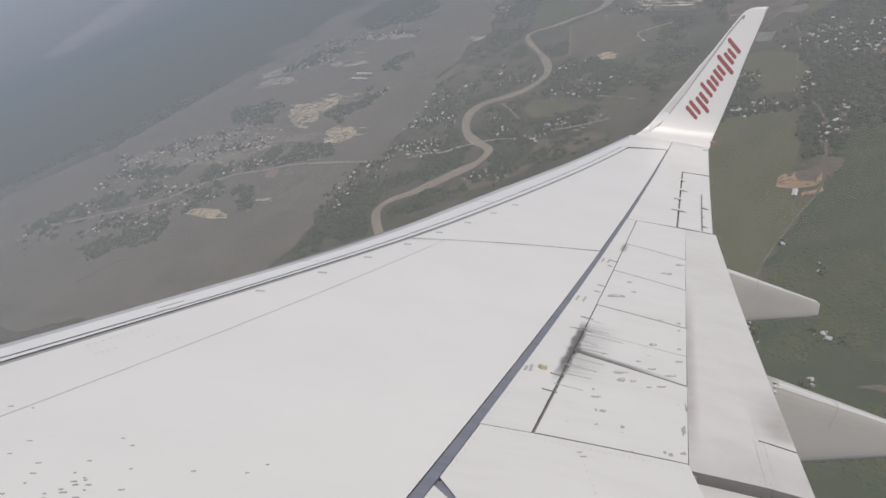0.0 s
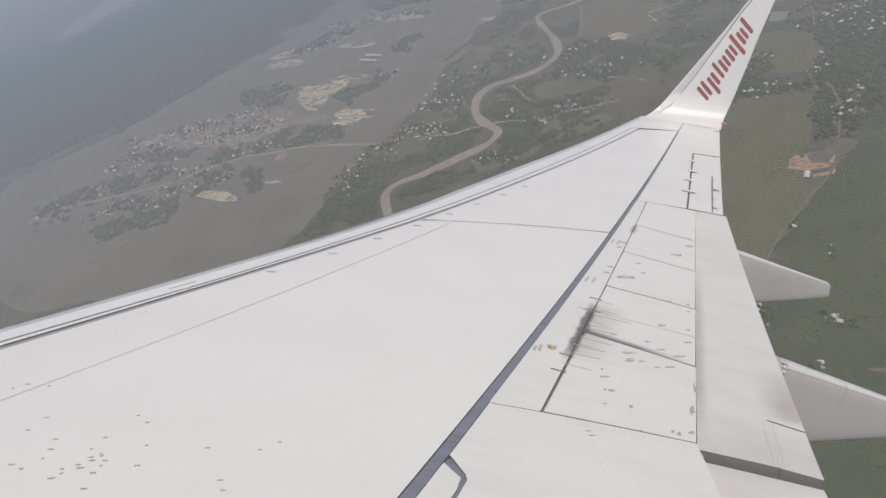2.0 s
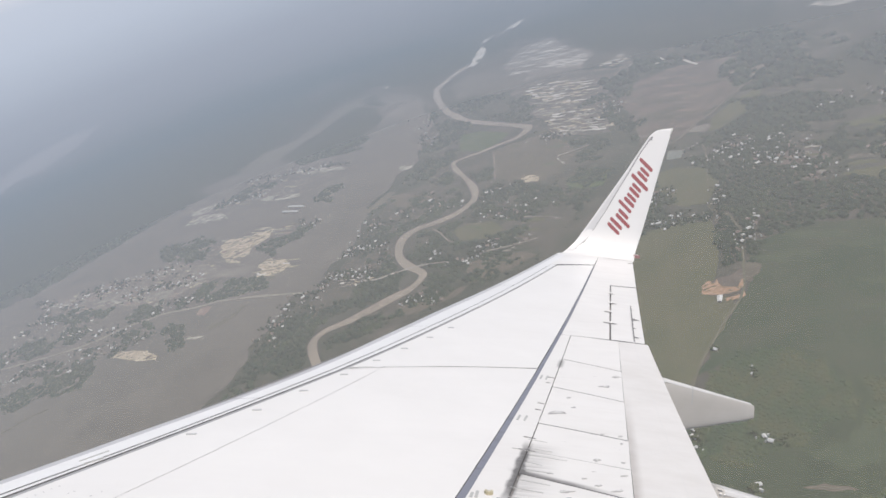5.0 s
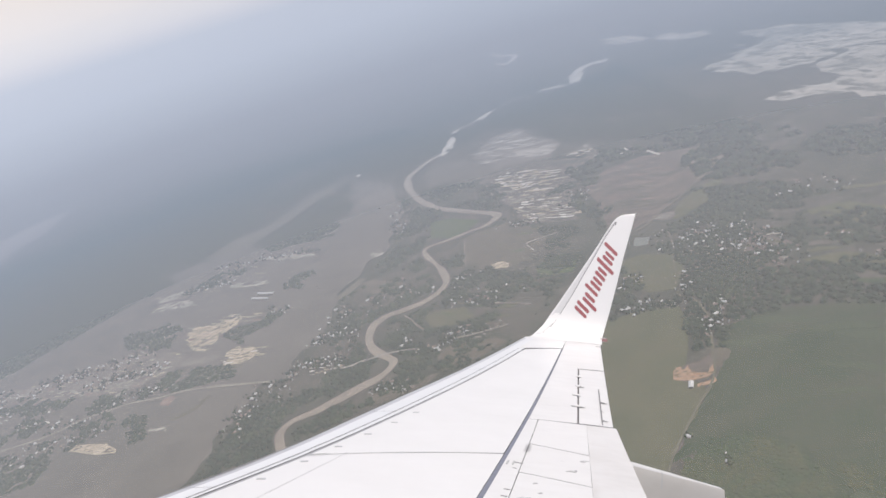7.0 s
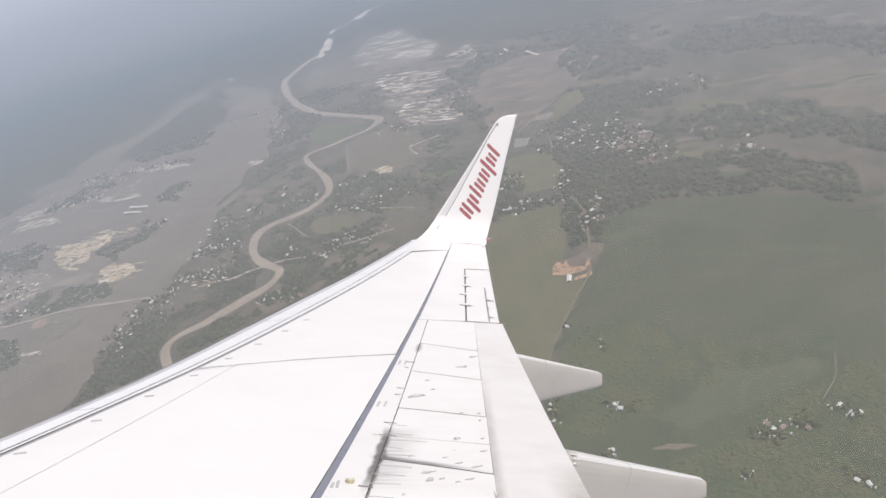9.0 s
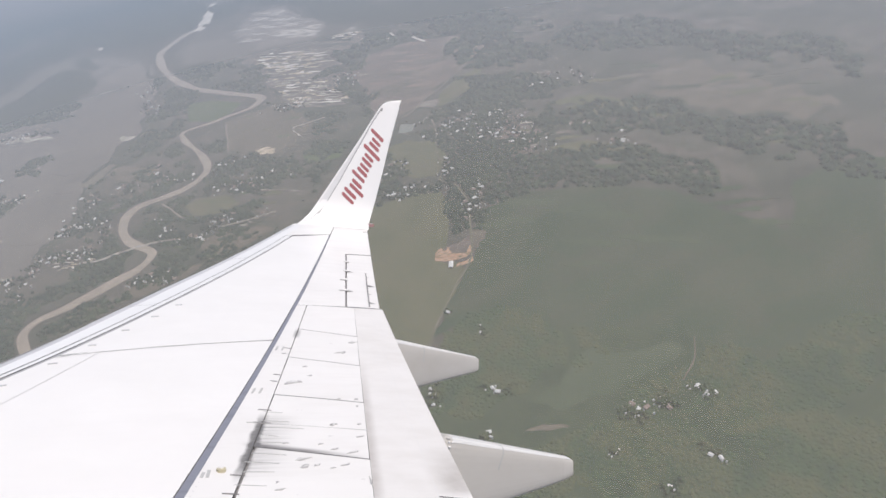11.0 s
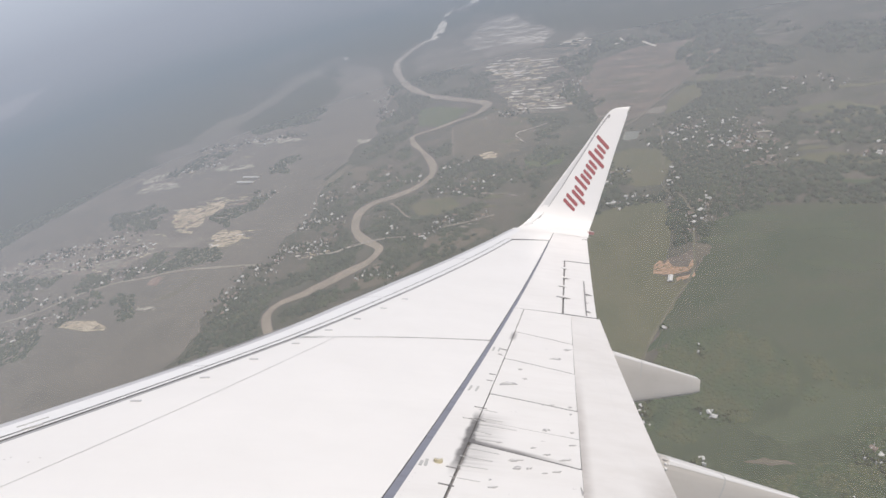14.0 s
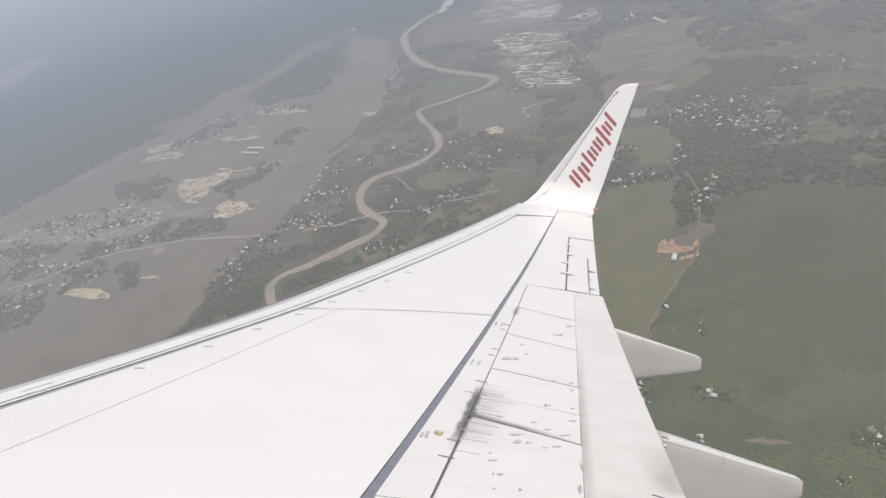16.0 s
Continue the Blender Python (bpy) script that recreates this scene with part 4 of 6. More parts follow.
# huts and sheds too many to tell apart
bm = bmesh.new()
for pts, count, spread in LINES:
    line = smooth_line(pts, 6)
    for k in range(int(count * 1.4)):
        p = line[rnd.randrange(len(line))]
        x, y, r = p.x + rnd.gauss(0, spread * 1.3), p.y + rnd.gauss(0, spread * 1.3), rnd.uniform(0.4, 0.95)
        box(bm, x - r, x + r, y - r * 0.6, y + r * 0.6, 0, rnd.uniform(1.6, 3.4))
for x, y in beyond:
    r = rnd.uniform(1.2, 2.2)
    box(bm, x - r, x + r, y - r * 0.6, y + r * 0.6, 0, rnd.uniform(2.2, 3.4))
thing("village_huts", bm, ROOF, "tiny pale huts strewn through the villages", "huts", kind="stuff")

# ---- trees ----
ICO = np.array([(0, 0, 1), *((0.894 * math.cos(k * math.tau / 5), 0.894 * math.sin(k * math.tau / 5), 0.447) for k in range(5)), *((0.894 * math.cos((k + 0.5) * math.tau / 5), 0.894 * math.sin((k + 0.5) * math.tau / 5), -0.447) for k in range(5)), (0, 0, -1)])
TRI = [(0, 1 + k, 1 + (k + 1) % 5) for k in range(5)] + [(1 + k, 6 + k, 1 + (k + 1) % 5) for k in range(5)] + [(1 + (k + 1) % 5, 6 + k, 6 + (k + 1) % 5) for k in range(5)] + [(11, 6 + (k + 1) % 5, 6 + k) for k in range(5)]
rng = np.random.default_rng(11)


def grove(name, centres, label, leaf=LEAF):
    """Trees too many to count: each a cluster of uneven leaf clumps on the ground."""
    vs, fs = [], []
    n = 0
    for x, y in centres:
        r = rng.uniform(1.3, 3.0)
        for k in range(3):
            o = np.array([x + rng.normal(0, r * 0.55), y + rng.normal(0, r * 0.55), r * rng.uniform(0.55, 1.15)])
            p = ICO * (r * rng.uniform(0.45, 0.8, (12, 1))) * np.array([1, 1, rng.uniform(0.8, 1.2)]) + o
            vs.extend(p.tolist())
            fs.extend([(a + n, b + n, c + n) for a, b, c in TRI])
            n += 12
    me = bpy.data.meshes.new(name)
    me.from_pydata(vs, [], fs)
    me.materials.append(leaf)
    return tagged(new(name, me), label, "trees", kind="stuff")


def along(pts, count, spread):
    line = smooth_line(pts, 8)
    out = []
    while len(out) < count:
        p = line[rng.integers(0, len(line))]
        x, y = p.x + rng.normal(0, spread), p.y + rng.normal(0, spread)
        if noise.noise((x / 22, y / 22, 3.0)) > 0.02 - 0.25 * rng.random():
            out.append((x, y))
    return out


def clear_of_river(cs):
    line = smooth_line(RIVER + RIVER_LOW, 6)
    arr = np.array([(p.x, p.y) for p in line])
    return [c for c in cs if np.min((arr[:, 0] - c[0]) ** 2 + (arr[:, 1] - c[1]) ** 2) > 170]


def lattice(x, y, size, seed):
    """Smooth value noise from 0 to 1."""
    x, y = x / size, y / size
    i, j = np.floor(x), np.floor(y)
    u, v = x - i, y - j
    u, v = u * u * (3 - 2 * u), v * v * (3 - 2 * v)

    def corner(a, b):
        h = np.sin(a * 127.1 + b * 311.7 + seed * 74.7) * 43758.5453
        return h - np.floor(h)
    return (corner(i, j) * (1 - u) + corner(i + 1, j) * u) * (1 - v) + (corner(i, j + 1) * (1 - u) + corner(i + 1, j + 1) * u) * v


DOME = np.array([(0, 0, 1.0)] + [(0.62 * math.cos(k * math.tau / 5), 0.62 * math.sin(k * math.tau / 5), 0.72) for k in range(5)] + [(math.cos((k + 0.5) * math.tau / 5), math.sin((k + 0.5) * math.tau / 5), 0.05) for k in range(5)])
DOME_TRI = np.array([(0, 1 + k, 1 + (k + 1) % 5) for k in range(5)] + [(1 + k, 6 + k, 1 + (k + 1) % 5) for k in range(5)] + [(1 + (k + 1) % 5, 6 + k, 6 + (k + 1) % 5) for k in range(5)])


def canopy(name, pts, spacing, cover, size, label, fringe=0.35, leaf=LEAF, rise=1.0):
    """Woods: crowns that close up into one canopy where the noise is high, thin out at the edge and leave glades."""
    p = np.array(pts, float)
    lo, hi = p.min(0) - size * fringe, p.max(0) + size * fringe
    gx, gy = np.meshgrid(np.arange(lo[0], hi[0], spacing), np.arange(lo[1], hi[1], spacing))
    x = gx.ravel() + rng.uniform(-0.8, 0.8, gx.size) * spacing
    y = gy.ravel() + rng.uniform(-0.8, 0.8, gx.size) * spacing
    wx = x + (lattice(x, y, size * 0.8, 3.0) - 0.5) * size * fringe * 2 + (lattice(x, y, size * 0.25, 4.0) - 0.5) * size * fringe
    wy = y + (lattice(x, y, size * 0.8, 5.0) - 0.5) * size * fringe * 2 + (lattice(x, y, size * 0.25, 6.0) - 0.5) * size * fringe
    hit = np.zeros(x.size, bool)
    for (x0, y0), (x1, y1) in zip(pts, pts[1:] + pts[:1]):
        if y0 != y1:
            hit ^= ((y0 > wy) != (y1 > wy)) & (wx < (x1 - x0) * (wy - y0) / (y1 - y0) + x0)
    f = 0.55 * lattice(x, y, size, 1.0) + 0.28 * lattice(x, y, size * 0.42, 2.0) + 0.17 * lattice(x, y, size * 0.17, 7.0)
    keep = hit & (f > np.quantile(f, 1 - cover)) if cover < 1 else hit
    x, y = x[keep], y[keep]
    far = np.array([(q.x, q.y) for q in smooth_line(RIVER + RIVER_LOW, 4)])
    ok = np.ones(x.size, bool)
    for qx, qy in far:
        ok &= (x - qx) ** 2 + (y - qy) ** 2 > 140
    for road, width, _, _ in ROADS:  # roads stay open to the sky
        for q in smooth_line(road, 12):
            ok &= (x - q.x) ** 2 + (y - q.y) ** 2 > (width * 0.5 + 3.0) ** 2
    x, y = x[ok], y[ok]
    n = x.size
    r = spacing * (0.45 + 0.75 * rng.random(n) ** 1.6)
    h = r * rng.uniform(0.45, 0.95, n) * rise
    turn = rng.uniform(0, math.tau, n)
    v = DOME[None] * rng.uniform(0.8, 1.2, (n, 11, 1))
    c, sn = np.cos(turn)[:, None], np.sin(turn)[:, None]
    out = np.empty((n, 11, 3))
    out[:, :, 0] = x[:, None] + r[:, None] * (v[:, :, 0] * c - v[:, :, 1] * sn)
    out[:, :, 1] = y[:, None] + r[:, None] * (v[:, :, 0] * sn + v[:, :, 1] * c)
    out[:, :, 2] = v[:, :, 2] * h[:, None]
    tri = (DOME_TRI[None] + (np.arange(n) * 11)[:, None, None]).reshape(-1, 3)
    me = bpy.data.meshes.new(name)
    me.from_pydata(out.reshape(-1, 3).tolist(), [], tri.tolist())
    me.materials.append(leaf)
    return tagged(new(name, me), label, "trees", kind="stuff")


village = []
for pts, count, spread in LINES:
    village += along(pts, count * 4, spread * 1.2)
grove("village_trees", clear_of_river([c for c in village if c[0] < 100 or c[1] > 600]), "dark green trees crowding round the village houses")
grove("yard_trees", [c for c in village if c[0] >= 100 and c[1] <= 600], "green trees round the houses in the woods", leaf=WOOD_LEAF)
ISLES = "dark wood island among the paddies"
for pts in ([(-352, 1691), (-312, 1755), (-243, 1806), (-215, 1876), (-177, 1932), (-136, 1897), (-93, 1756), (-111, 1700), (-139, 1675), (-154, 1573), (-209, 1584), (-249, 1605), (-287, 1595)], [(-254, 1363), (-237, 1397), (-207, 1409), (-197, 1383), (-215, 1361), (-231, 1333)], [(-138, 1979), (-110, 1970), (-91, 1869), (-118, 1867)], [(-352, 1228), (-326, 1228), (-294, 1239), (-255, 1263), (-241, 1240), (-270, 1208), (-301, 1184), (-330, 1170)], [(-453, 1112), (-435, 1140), (-396, 1144), (-346, 1109), (-314, 1062), (-344, 1051), (-382, 1060), (-423, 1080)]):
    canopy("woods", pts, 5.0, 0.9, 34, ISLES, 0.3)
canopy("woods", [(-1220, 1280), (-1041, 1277), (-834, 1357), (-747, 1437), (-669, 1503), (-596, 1564), (-541, 1614), (-547, 1697), (-465, 1703), (-401, 1777), (-332, 1819), (-218, 2012), (-153, 2046), (-58, 1982), (34, 1955), (154, 1971), (209, 2168), (81, 2460), (-230, 2547), (-650, 2665), (-990, 2410), (-1174, 2206), (-1685, 2285), (-1731, 1855)], 10, 0.93, 95, "wide dark woods far out on the plain", 0.4)
canopy("woods", [(-811, 1330), (-782, 1371), (-744, 1430), (-669, 1503), (-688, 1546), (-781, 1499), (-831, 1435), (-867, 1379)], 6, 0.85, 40, "dark belt of trees behind the paddies", 0.3)
canopy("woods", [(150, 1948), (247, 2194), (325, 2070), (395, 1991), (430, 1756), (480, 1656), (459, 1532), (395, 1486), (358, 1478), (399, 1410), (453, 1462), (521, 1469), (618, 1420), (636, 1342), (727, 1427), (778, 1616), (773, 1900), (786, 2391), (621, 2228), (353, 2204)], 13, 0.9, 170, "dark far woods out on the plain", 0.12)
VILLAGE = "dark green trees crowding a village"
GROVES_AT = [
    [(-581, 1347), (-551, 1378), (-478, 1358), (-444, 1309), (-455, 1255), (-502, 1260), (-543, 1290)],
    [(-581, 1099), (-575, 1150), (-512, 1133), (-455, 1102), (-458, 1076), (-507, 1076), (-533, 1066)],
    [(-597, 1084), (-524, 1068), (-471, 1041), (-431, 1000), (-435, 971), (-447, 948), (-472, 976), (-492, 1017), (-527, 1014), (-562, 1039)],
    [(-785, 1124), (-737, 1150), (-657, 1124), (-635, 1095), (-662, 1060), (-725, 1077)],
    [(-758, 953), (-723, 990), (-720, 1043), (-654, 1040), (-589, 1037), (-546, 1003), (-586, 976), (-591, 924), (-649, 938), (-691, 920)]]
GROVES_AT += [
    [(-496, 1513), (-460, 1523), (-403, 1570), (-338, 1569), (-346, 1524), (-404, 1489), (-452, 1480)],
    [(-758, 1202), (-735, 1224), (-665, 1203), (-599, 1159), (-624, 1141), (-688, 1154)],
    [(-911, 1103), (-842, 1121), (-787, 1129), (-764, 1038), (-827, 1018)]]
for pts in GROVES_AT:
    canopy("village_trees", pts, 4.6, 0.54, 26, VILLAGE, 0.3)
BANK = "dark green trees along the river bank"
canopy("riverside_trees", [(5, 1761), (26, 1639), (50, 1569), (82, 1510), (53, 1460), (39, 1366), (10, 1332), (9, 1237), (28, 1133), (-5, 1115), (-45, 1103), (-95, 1091), (-110, 1020), (-106, 962), (-120, 908), (-177, 904), (-225, 890), (-242, 854), (-243, 811), (-334, 769), (-352, 784), (-328, 826), (-317, 867), (-291, 909), (-280, 956), (-229, 966), (-203, 1019), (-178, 1060), (-152, 1104), (-137, 1161), (-148, 1217), (-106, 1237), (-92, 1309), (-44, 1360), (-23, 1443), (14, 1522)], 4.6, 0.72, 50, BANK, 0.18)
canopy("riverside_trees", [(-95, 1029), (-86, 1063), (-47, 1078), (-2, 1072), (-19, 1007), (22, 985), (49, 990), (86, 983), (97, 937), (51, 914), (18, 909), (-29, 921), (-63, 949), (-83, 972)], 4.4, 0.58, 30, BANK, 0.2)
canopy("riverside_trees", [(-61, 934), (-30, 918), (35, 915), (97, 901), (75, 873), (10, 858), (-37, 856), (-69, 848), (-115, 843), (-161, 830), (-199, 821), (-220, 819), (-216, 856), (-161, 869), (-113, 882), (-73, 892)], 4.4, 0.5, 30, BANK, 0.25)
SCRUB = "dark green groves between the fields"
canopy("groves", [(35, 1183), (44, 1125), (4, 1081), (55, 1026), (116, 982), (148, 939), (207, 998), (252, 1082), (264, 1183), (224, 1183), (175, 1126), (138, 1115), (102, 1150), (76, 1187), (95, 1308), (61, 1300), (33, 1299)], 4.6, 0.56, 45, SCRUB, 0.25)
canopy("groves", [(178, 1345), (217, 1292), (298, 1240), (351, 1228), (298, 1136), (257, 1098), (249, 1197), (223, 1253), (186, 1323)], 5.0, 0.55, 50, SCRUB)
canopy("groves", [(303, 1424), (357, 1469), (392, 1409), (357, 1364), (354, 1260), (326, 1155), (312, 1267), (296, 1320)], 6, 0.7, 60, SCRUB)
canopy("groves", [(53, 1707), (56, 1617), (125, 1483), (186, 1396), (231, 1349), (228, 1453), (218, 1576), (143, 1664), (84, 1733)], 6, 0.55, 50, SCRUB)
canopy("groves", [(274, 1014), (293, 1017), (281, 945), (291, 893), (323, 880), (319, 843), (303, 840), (257, 858), (217, 855), (226, 902)], 4.2, 0.66, 30, "trees round the houses by the meadow", 0.25)
canopy("groves", [(421, 1094), (468, 1107), (538, 1160), (586, 1149), (584, 1018), (543, 923), (475, 864), (429, 865), (396, 872), (352, 794), (330, 746), (307, 709), (298, 726), (269, 733), (296, 800), (319, 843), (328, 884), (357, 923), (370, 980), (344, 1022), (364, 1062)], 4.6, 0.74, 55, "dark green groves round the far village", 0.2)
canopy("groves", [(390, 866), (428, 862), (470, 856), (532, 825), (584, 766), (625, 658), (579, 619), (525, 689), (463, 722), (409, 764), (359, 763), (339, 771)], 6.0, 0.93, 70, "dark band of trees at the meadow's far edge", 0.15)
canopy("woods", [(179, 556), (204, 575), (241, 584), (272, 574), (283, 541), (284, 507), (285, 480), (265, 470), (222, 462), (195, 446), (162, 447), (122, 463), (141, 503)], 2.5, 0.97, 34, "green woods of round crowns by the dirt road", 0.25, leaf=WOOD_LEAF, rise=0.55)
canopy("woods", [(291, 498), (321, 481), (342, 449), (307, 437), (273, 447)], 2.5, 0.45, 30, "loose scrub at the edge of the woods", 0.3, leaf=WOOD_LEAF, rise=0.55)
canopy("woods", [(351, 397), (386, 407), (411, 384), (425, 327), (307, 220), (241, 235), (188, 295), (130, 357), (163, 387), (201, 387), (250, 389), (294, 397)], 2.6, 0.92, 36, "green woods round scattered houses", 0.25, leaf=WOOD_LEAF, rise=0.55)
canopy("groves", [(575, 1508), (682, 1513), (743, 1316), (863, 1280), (960, 1068), (1041, 828), (945, 757), (858, 970), (766, 1010), (634, 1166), (542, 1221)], 12, 0.6, 120, "dark far groves out on the plain")
canopy("groves", [(513, 1175), (618, 1143), (642, 1012), (710, 826), (816, 661), (785, 531), (698, 574), (611, 731), (499, 839), (505, 989), (478, 1065)], 8, 0.55, 90, "dark far groves beyond the meadow")
canopy("woods", [(426, 362), (519, 375), (611, 315), (426, 143), (280, 221)], 2.8, 0.75, 36, "green woods round scattered houses", 0.25, leaf=WOOD_LEAF, rise=0.55)

# ---- the wing ----
wing = new("airliner_wing")
wing.matrix_world = WING
tagged(wing, "white swept airliner wing with upturned winglet and dirty trailing edge", "airplane wing")


def xle(y):
    return -0.5258 * (17.05 - y)


def xte(y):
    return 1.6619 - 0.2619 * (17.05 - y)


def top(x, y):
    """Height of the upper skin: the bent-up span and a gentle camber."""
    c = xte(y) - xle(y)
    u = (x - xle(y)) / c
    return 0.080777 * (y - 17.05) + 0.0055495 * ((y - 1.9) ** 2 - 15.15 ** 2) - c * (0.02 * max(0.0, 1 - u / 0.3) ** 2 + 0.05 * max(0.0, u - 0.3) ** 2)


def line_of(slope, at_zero):
    return lambda y: at_zero + slope * y


seam_l, seam_r = line_of(0.32586, -4.6226), line_of(0.32175, -4.5323)
spoil = line_of(0.28989, -4.0566)
flap_f = line_of(0.24031, -2.8829)
flap_m = line_of(0.19203, -2.1522)
flap_b = line_of(0.1835, -1.870)
hinge = line_of(0.2531, -3.1442)
tail = line_of(0.25187, -2.6726)
riv = line_of(0.45889, -7.37229)
WIDE = ((1.0, 5.9, 6.6, 7.4, 8.3, 9.2, 10.0, 11.2, 12.5, 13.5, 14.8, 15.7, 17.0), (0.575, 0.580, 0.586, 0.603, 0.625, 0.653, 0.652, 0.628, 0.612, 0.600, 0.572, 0.545, 0.50))
NOSE = ((6.5, 7.5, 8.1, 9.0, 9.8, 10.8, 12.2, 14.0, 16.5), (0.09, 0.11, 0.15, 0.17, 0.14, 0.06, 0.0, 0.02, 0.02))  # offsets that fit the nose outline to the camera's view
slat_b = lambda y: xle(y) + float(np.interp(y, *WIDE))
slat_a = lambda y: slat_b(y) - float(np.interp(y, (5.8, 7.2, 10.0, 14.0), (0.14, 0.11, 0.14, 0.15)))


def sheet(corners, lift=0.0, thick=0.03, nx=10, ny=10, gap=0.006, gy=0.0, drop=0.0, front=None, back=None):
    """A skin panel between four (x, y) corners (front inner, front outer, aft outer, aft inner), with a downturned rim. front, back: curves x(y) that its edges follow instead."""
    a, b, c, d = [Vector(v) for v in corners]
    mid = (a + b + c + d) / 4
    a, b, c, d = [v + (mid - v).normalized() * gap for v in (a, b, c, d)]
    for v, sgn in ((a, 1), (d, 1), (b, -1), (c, -1)):
        v.y += sgn * gy
    bm = bmesh.new()
    g = []
    for i in range(nx + 1):
        u = i / nx
        row = []
        for j in range(ny + 1):
            v = j / ny
            pf, pb = a * (1 - v) + b * v, d * (1 - v) + c * v
            if front:
                pf.x = front(pf.y) + gap
            if back:
                pb.x = back(pb.y) - gap
            p = pf * (1 - u) + pb * u
            row.append(bm.verts.new((p.x, p.y, top(p.x, p.y) + lift - drop * u * u)))
        g.append(row)
    for i in range(nx):
        for j in range(ny):
            bm.faces.new((g[i][j], g[i + 1][j], g[i + 1][j + 1], g[i][j + 1]))
    rim = [g[0][j] for j in range(ny)] + [g[i][ny] for i in range(nx)] + [g[nx][j] for j in range(ny, 0, -1)] + [g[i][0] for i in range(nx, 0, -1)]
    low = [bm.verts.new((v.co.x, v.co.y, v.co.z - thick)) for v in rim]
    n = len(rim)
    for i in range(n):
        bm.faces.new((rim[i], rim[(i + 1) % n], low[(i + 1) % n], low[i])).material_index = 1
    return bm


def panel(name, corners, material, label="", **kw):
    return part(name, sheet(corners, **kw), material, wing, label, rim=BODY)


# closed body under the skin
bm = bmesh.new()
prev = None
for k in range(31):
    y = 1.2 + (16.9 - 1.2) * k / 30
    x0, x1 = xle(y) + 0.16, (-1.62 if y < 5.6 else flap_f(y) + 0.15 if y < 11.2 else tail(y)) - 0.03
    ring = []
    for j in range(13):
        x = x0 + (x1 - x0) * j / 12
        ring.append(bm.verts.new((x, y, top(x, y) - 0.025)))
    for j in range(12, -1, -1):
        s = j / 12
        x = x0 + (x1 - x0) * s
        ring.append(bm.verts.new((x, y, top(x, y) - 0.05 - 0.21 * (xte(y) - xle(y)) * (s ** 0.5) * (1 - s))))
    if prev:
        for j in range(26):
            bm.faces.new((prev[j], prev[(j + 1) % 26], ring[(j + 1) % 26], ring[j]))
    else:
        bm.faces.new(ring)
    prev = ring
bm.faces.new(prev)
part("wing_body", bm, BODY, wing, "dark wing structure showing in the joints")

# main skins
panel("front_skin", ((slat_b(1.4), 1.4), (slat_b(9.29), 9.29), (riv(9.40), 9.40), (riv(1.4), 1.4)), WHITE, nx=8, ny=30, gap=0.003, gy=0.006, front=slat_b)
panel("upper_skin", ((riv(1.4), 1.4), (riv(9.40), 9.40), (seam_l(9.69), 9.69), (seam_l(1.4), 1.4)), WHITE, nx=14, ny=30, gap=0.003, gy=0.006)
panel("upper_skin", ((slat_b(9.30), 9.30), (slat_b(15.66), 15.66), (seam_l(15.92), 15.92), (seam_l(9.70), 9.70)), WHITE, nx=14, ny=26, gap=0.003, gy=0.008, front=slat_b)
panel("tip_skin", ((slat_a(15.3) + 0.09, 15.70), (xle(16.9) + 0.12, 16.9), (seam_r(16.9) - 0.003, 16.9), (seam_r(15.93) - 0.003, 15.95)), WHITE, gap=0.003)
panel("slat_strip", ((slat_a(1.4) + 0.012, 1.4), (slat_a(16.4) + 0.012, 16.4), (slat_b(16.4) - 0.04, 16.4), (slat_b(1.4) - 0.04, 1.4)), SLAT, nx=3, ny=50, gap=0.001, lift=-0.004, front=lambda y: slat_a(y) + 0.006, back=lambda y: slat_b(y) - float(np.interp(y, (5.0, 9.0, 16.0), (0.082, 0.064, 0.036))))

# sealant strip along the rear spar
bm = bmesh.new()
prev = None
for k in range(41):
    y = 1.4 + (15.9 - 1.4) * k / 40
    cur = [bm.verts.new((x, y, top(x, y) - dz)) for x, dz in ((seam_l(y) + 0.003, 0.03), (seam_l(y) + 0.004, 0.006), (seam_r(y) - 0.004, 0.006), (seam_r(y) - 0.003, 0.03))]
    if prev:
        for j in range(3):
            bm.faces.new((prev[j], prev[j + 1], cur[j + 1], cur[j]))
    prev = cur
part("sealant_strip", bm, SEAM, wing, "blue-grey sealed joint along the rear spar")


def slat(y0, y1):
    """A leading-edge slat: a curved nose rolled round from the upper skin; the front and underside of the nose are
    grey.
    """
    bm = bmesh.new()
    prev = None
    for k in range(13):
        y = y0 + (y1 - y0) * k / 12
        ring = []
        for j in range(9):
            s = j / 8
            x = slat_a(y) - (slat_a(y) - xle(y) - 0.13 - float(np.interp(y, *NOSE))) * s
            ring.append((x, top(x, y)))
        x, z = ring[-1]
        for dx, dz in ((-0.03, -0.008), (-0.055, -0.022), (-0.075, -0.045), (-0.08, -0.08), (-0.06, -0.13), (0.0, -0.18), (0.14, -0.22)):
            ring.append((x + dx, z + dz))
        cur = [bm.verts.new((px, y, pz)) for px, pz in ring]
        if prev:
            for j in range(len(cur) - 1):
                bm.faces.new((prev[j], prev[j + 1], cur[j + 1], cur[j])).material_index = 1 if j > 5 else 0
        prev = cur
    return bm


for y0, y1 in ((1.4, 5.2), (5.208, 8.3), (8.308, 11.2), (11.208, 13.9), (13.908, 16.75)):
    part("slat", slat(y0, y1), SLAT, wing, "rounded leading-edge slat with a grey nose", smooth=True, rim=MID_GREY)

# aft of the spar: fixed panels, spoilers, flap, aileron
panel("spar_panel", ((seam_r(5.80), 5.80), (seam_r(11.19), 11.19), (spoil(11.19), 11.19), (spoil(5.80), 5.80)), WHITE_AFT, nx=6, ny=30, gap=0.004)


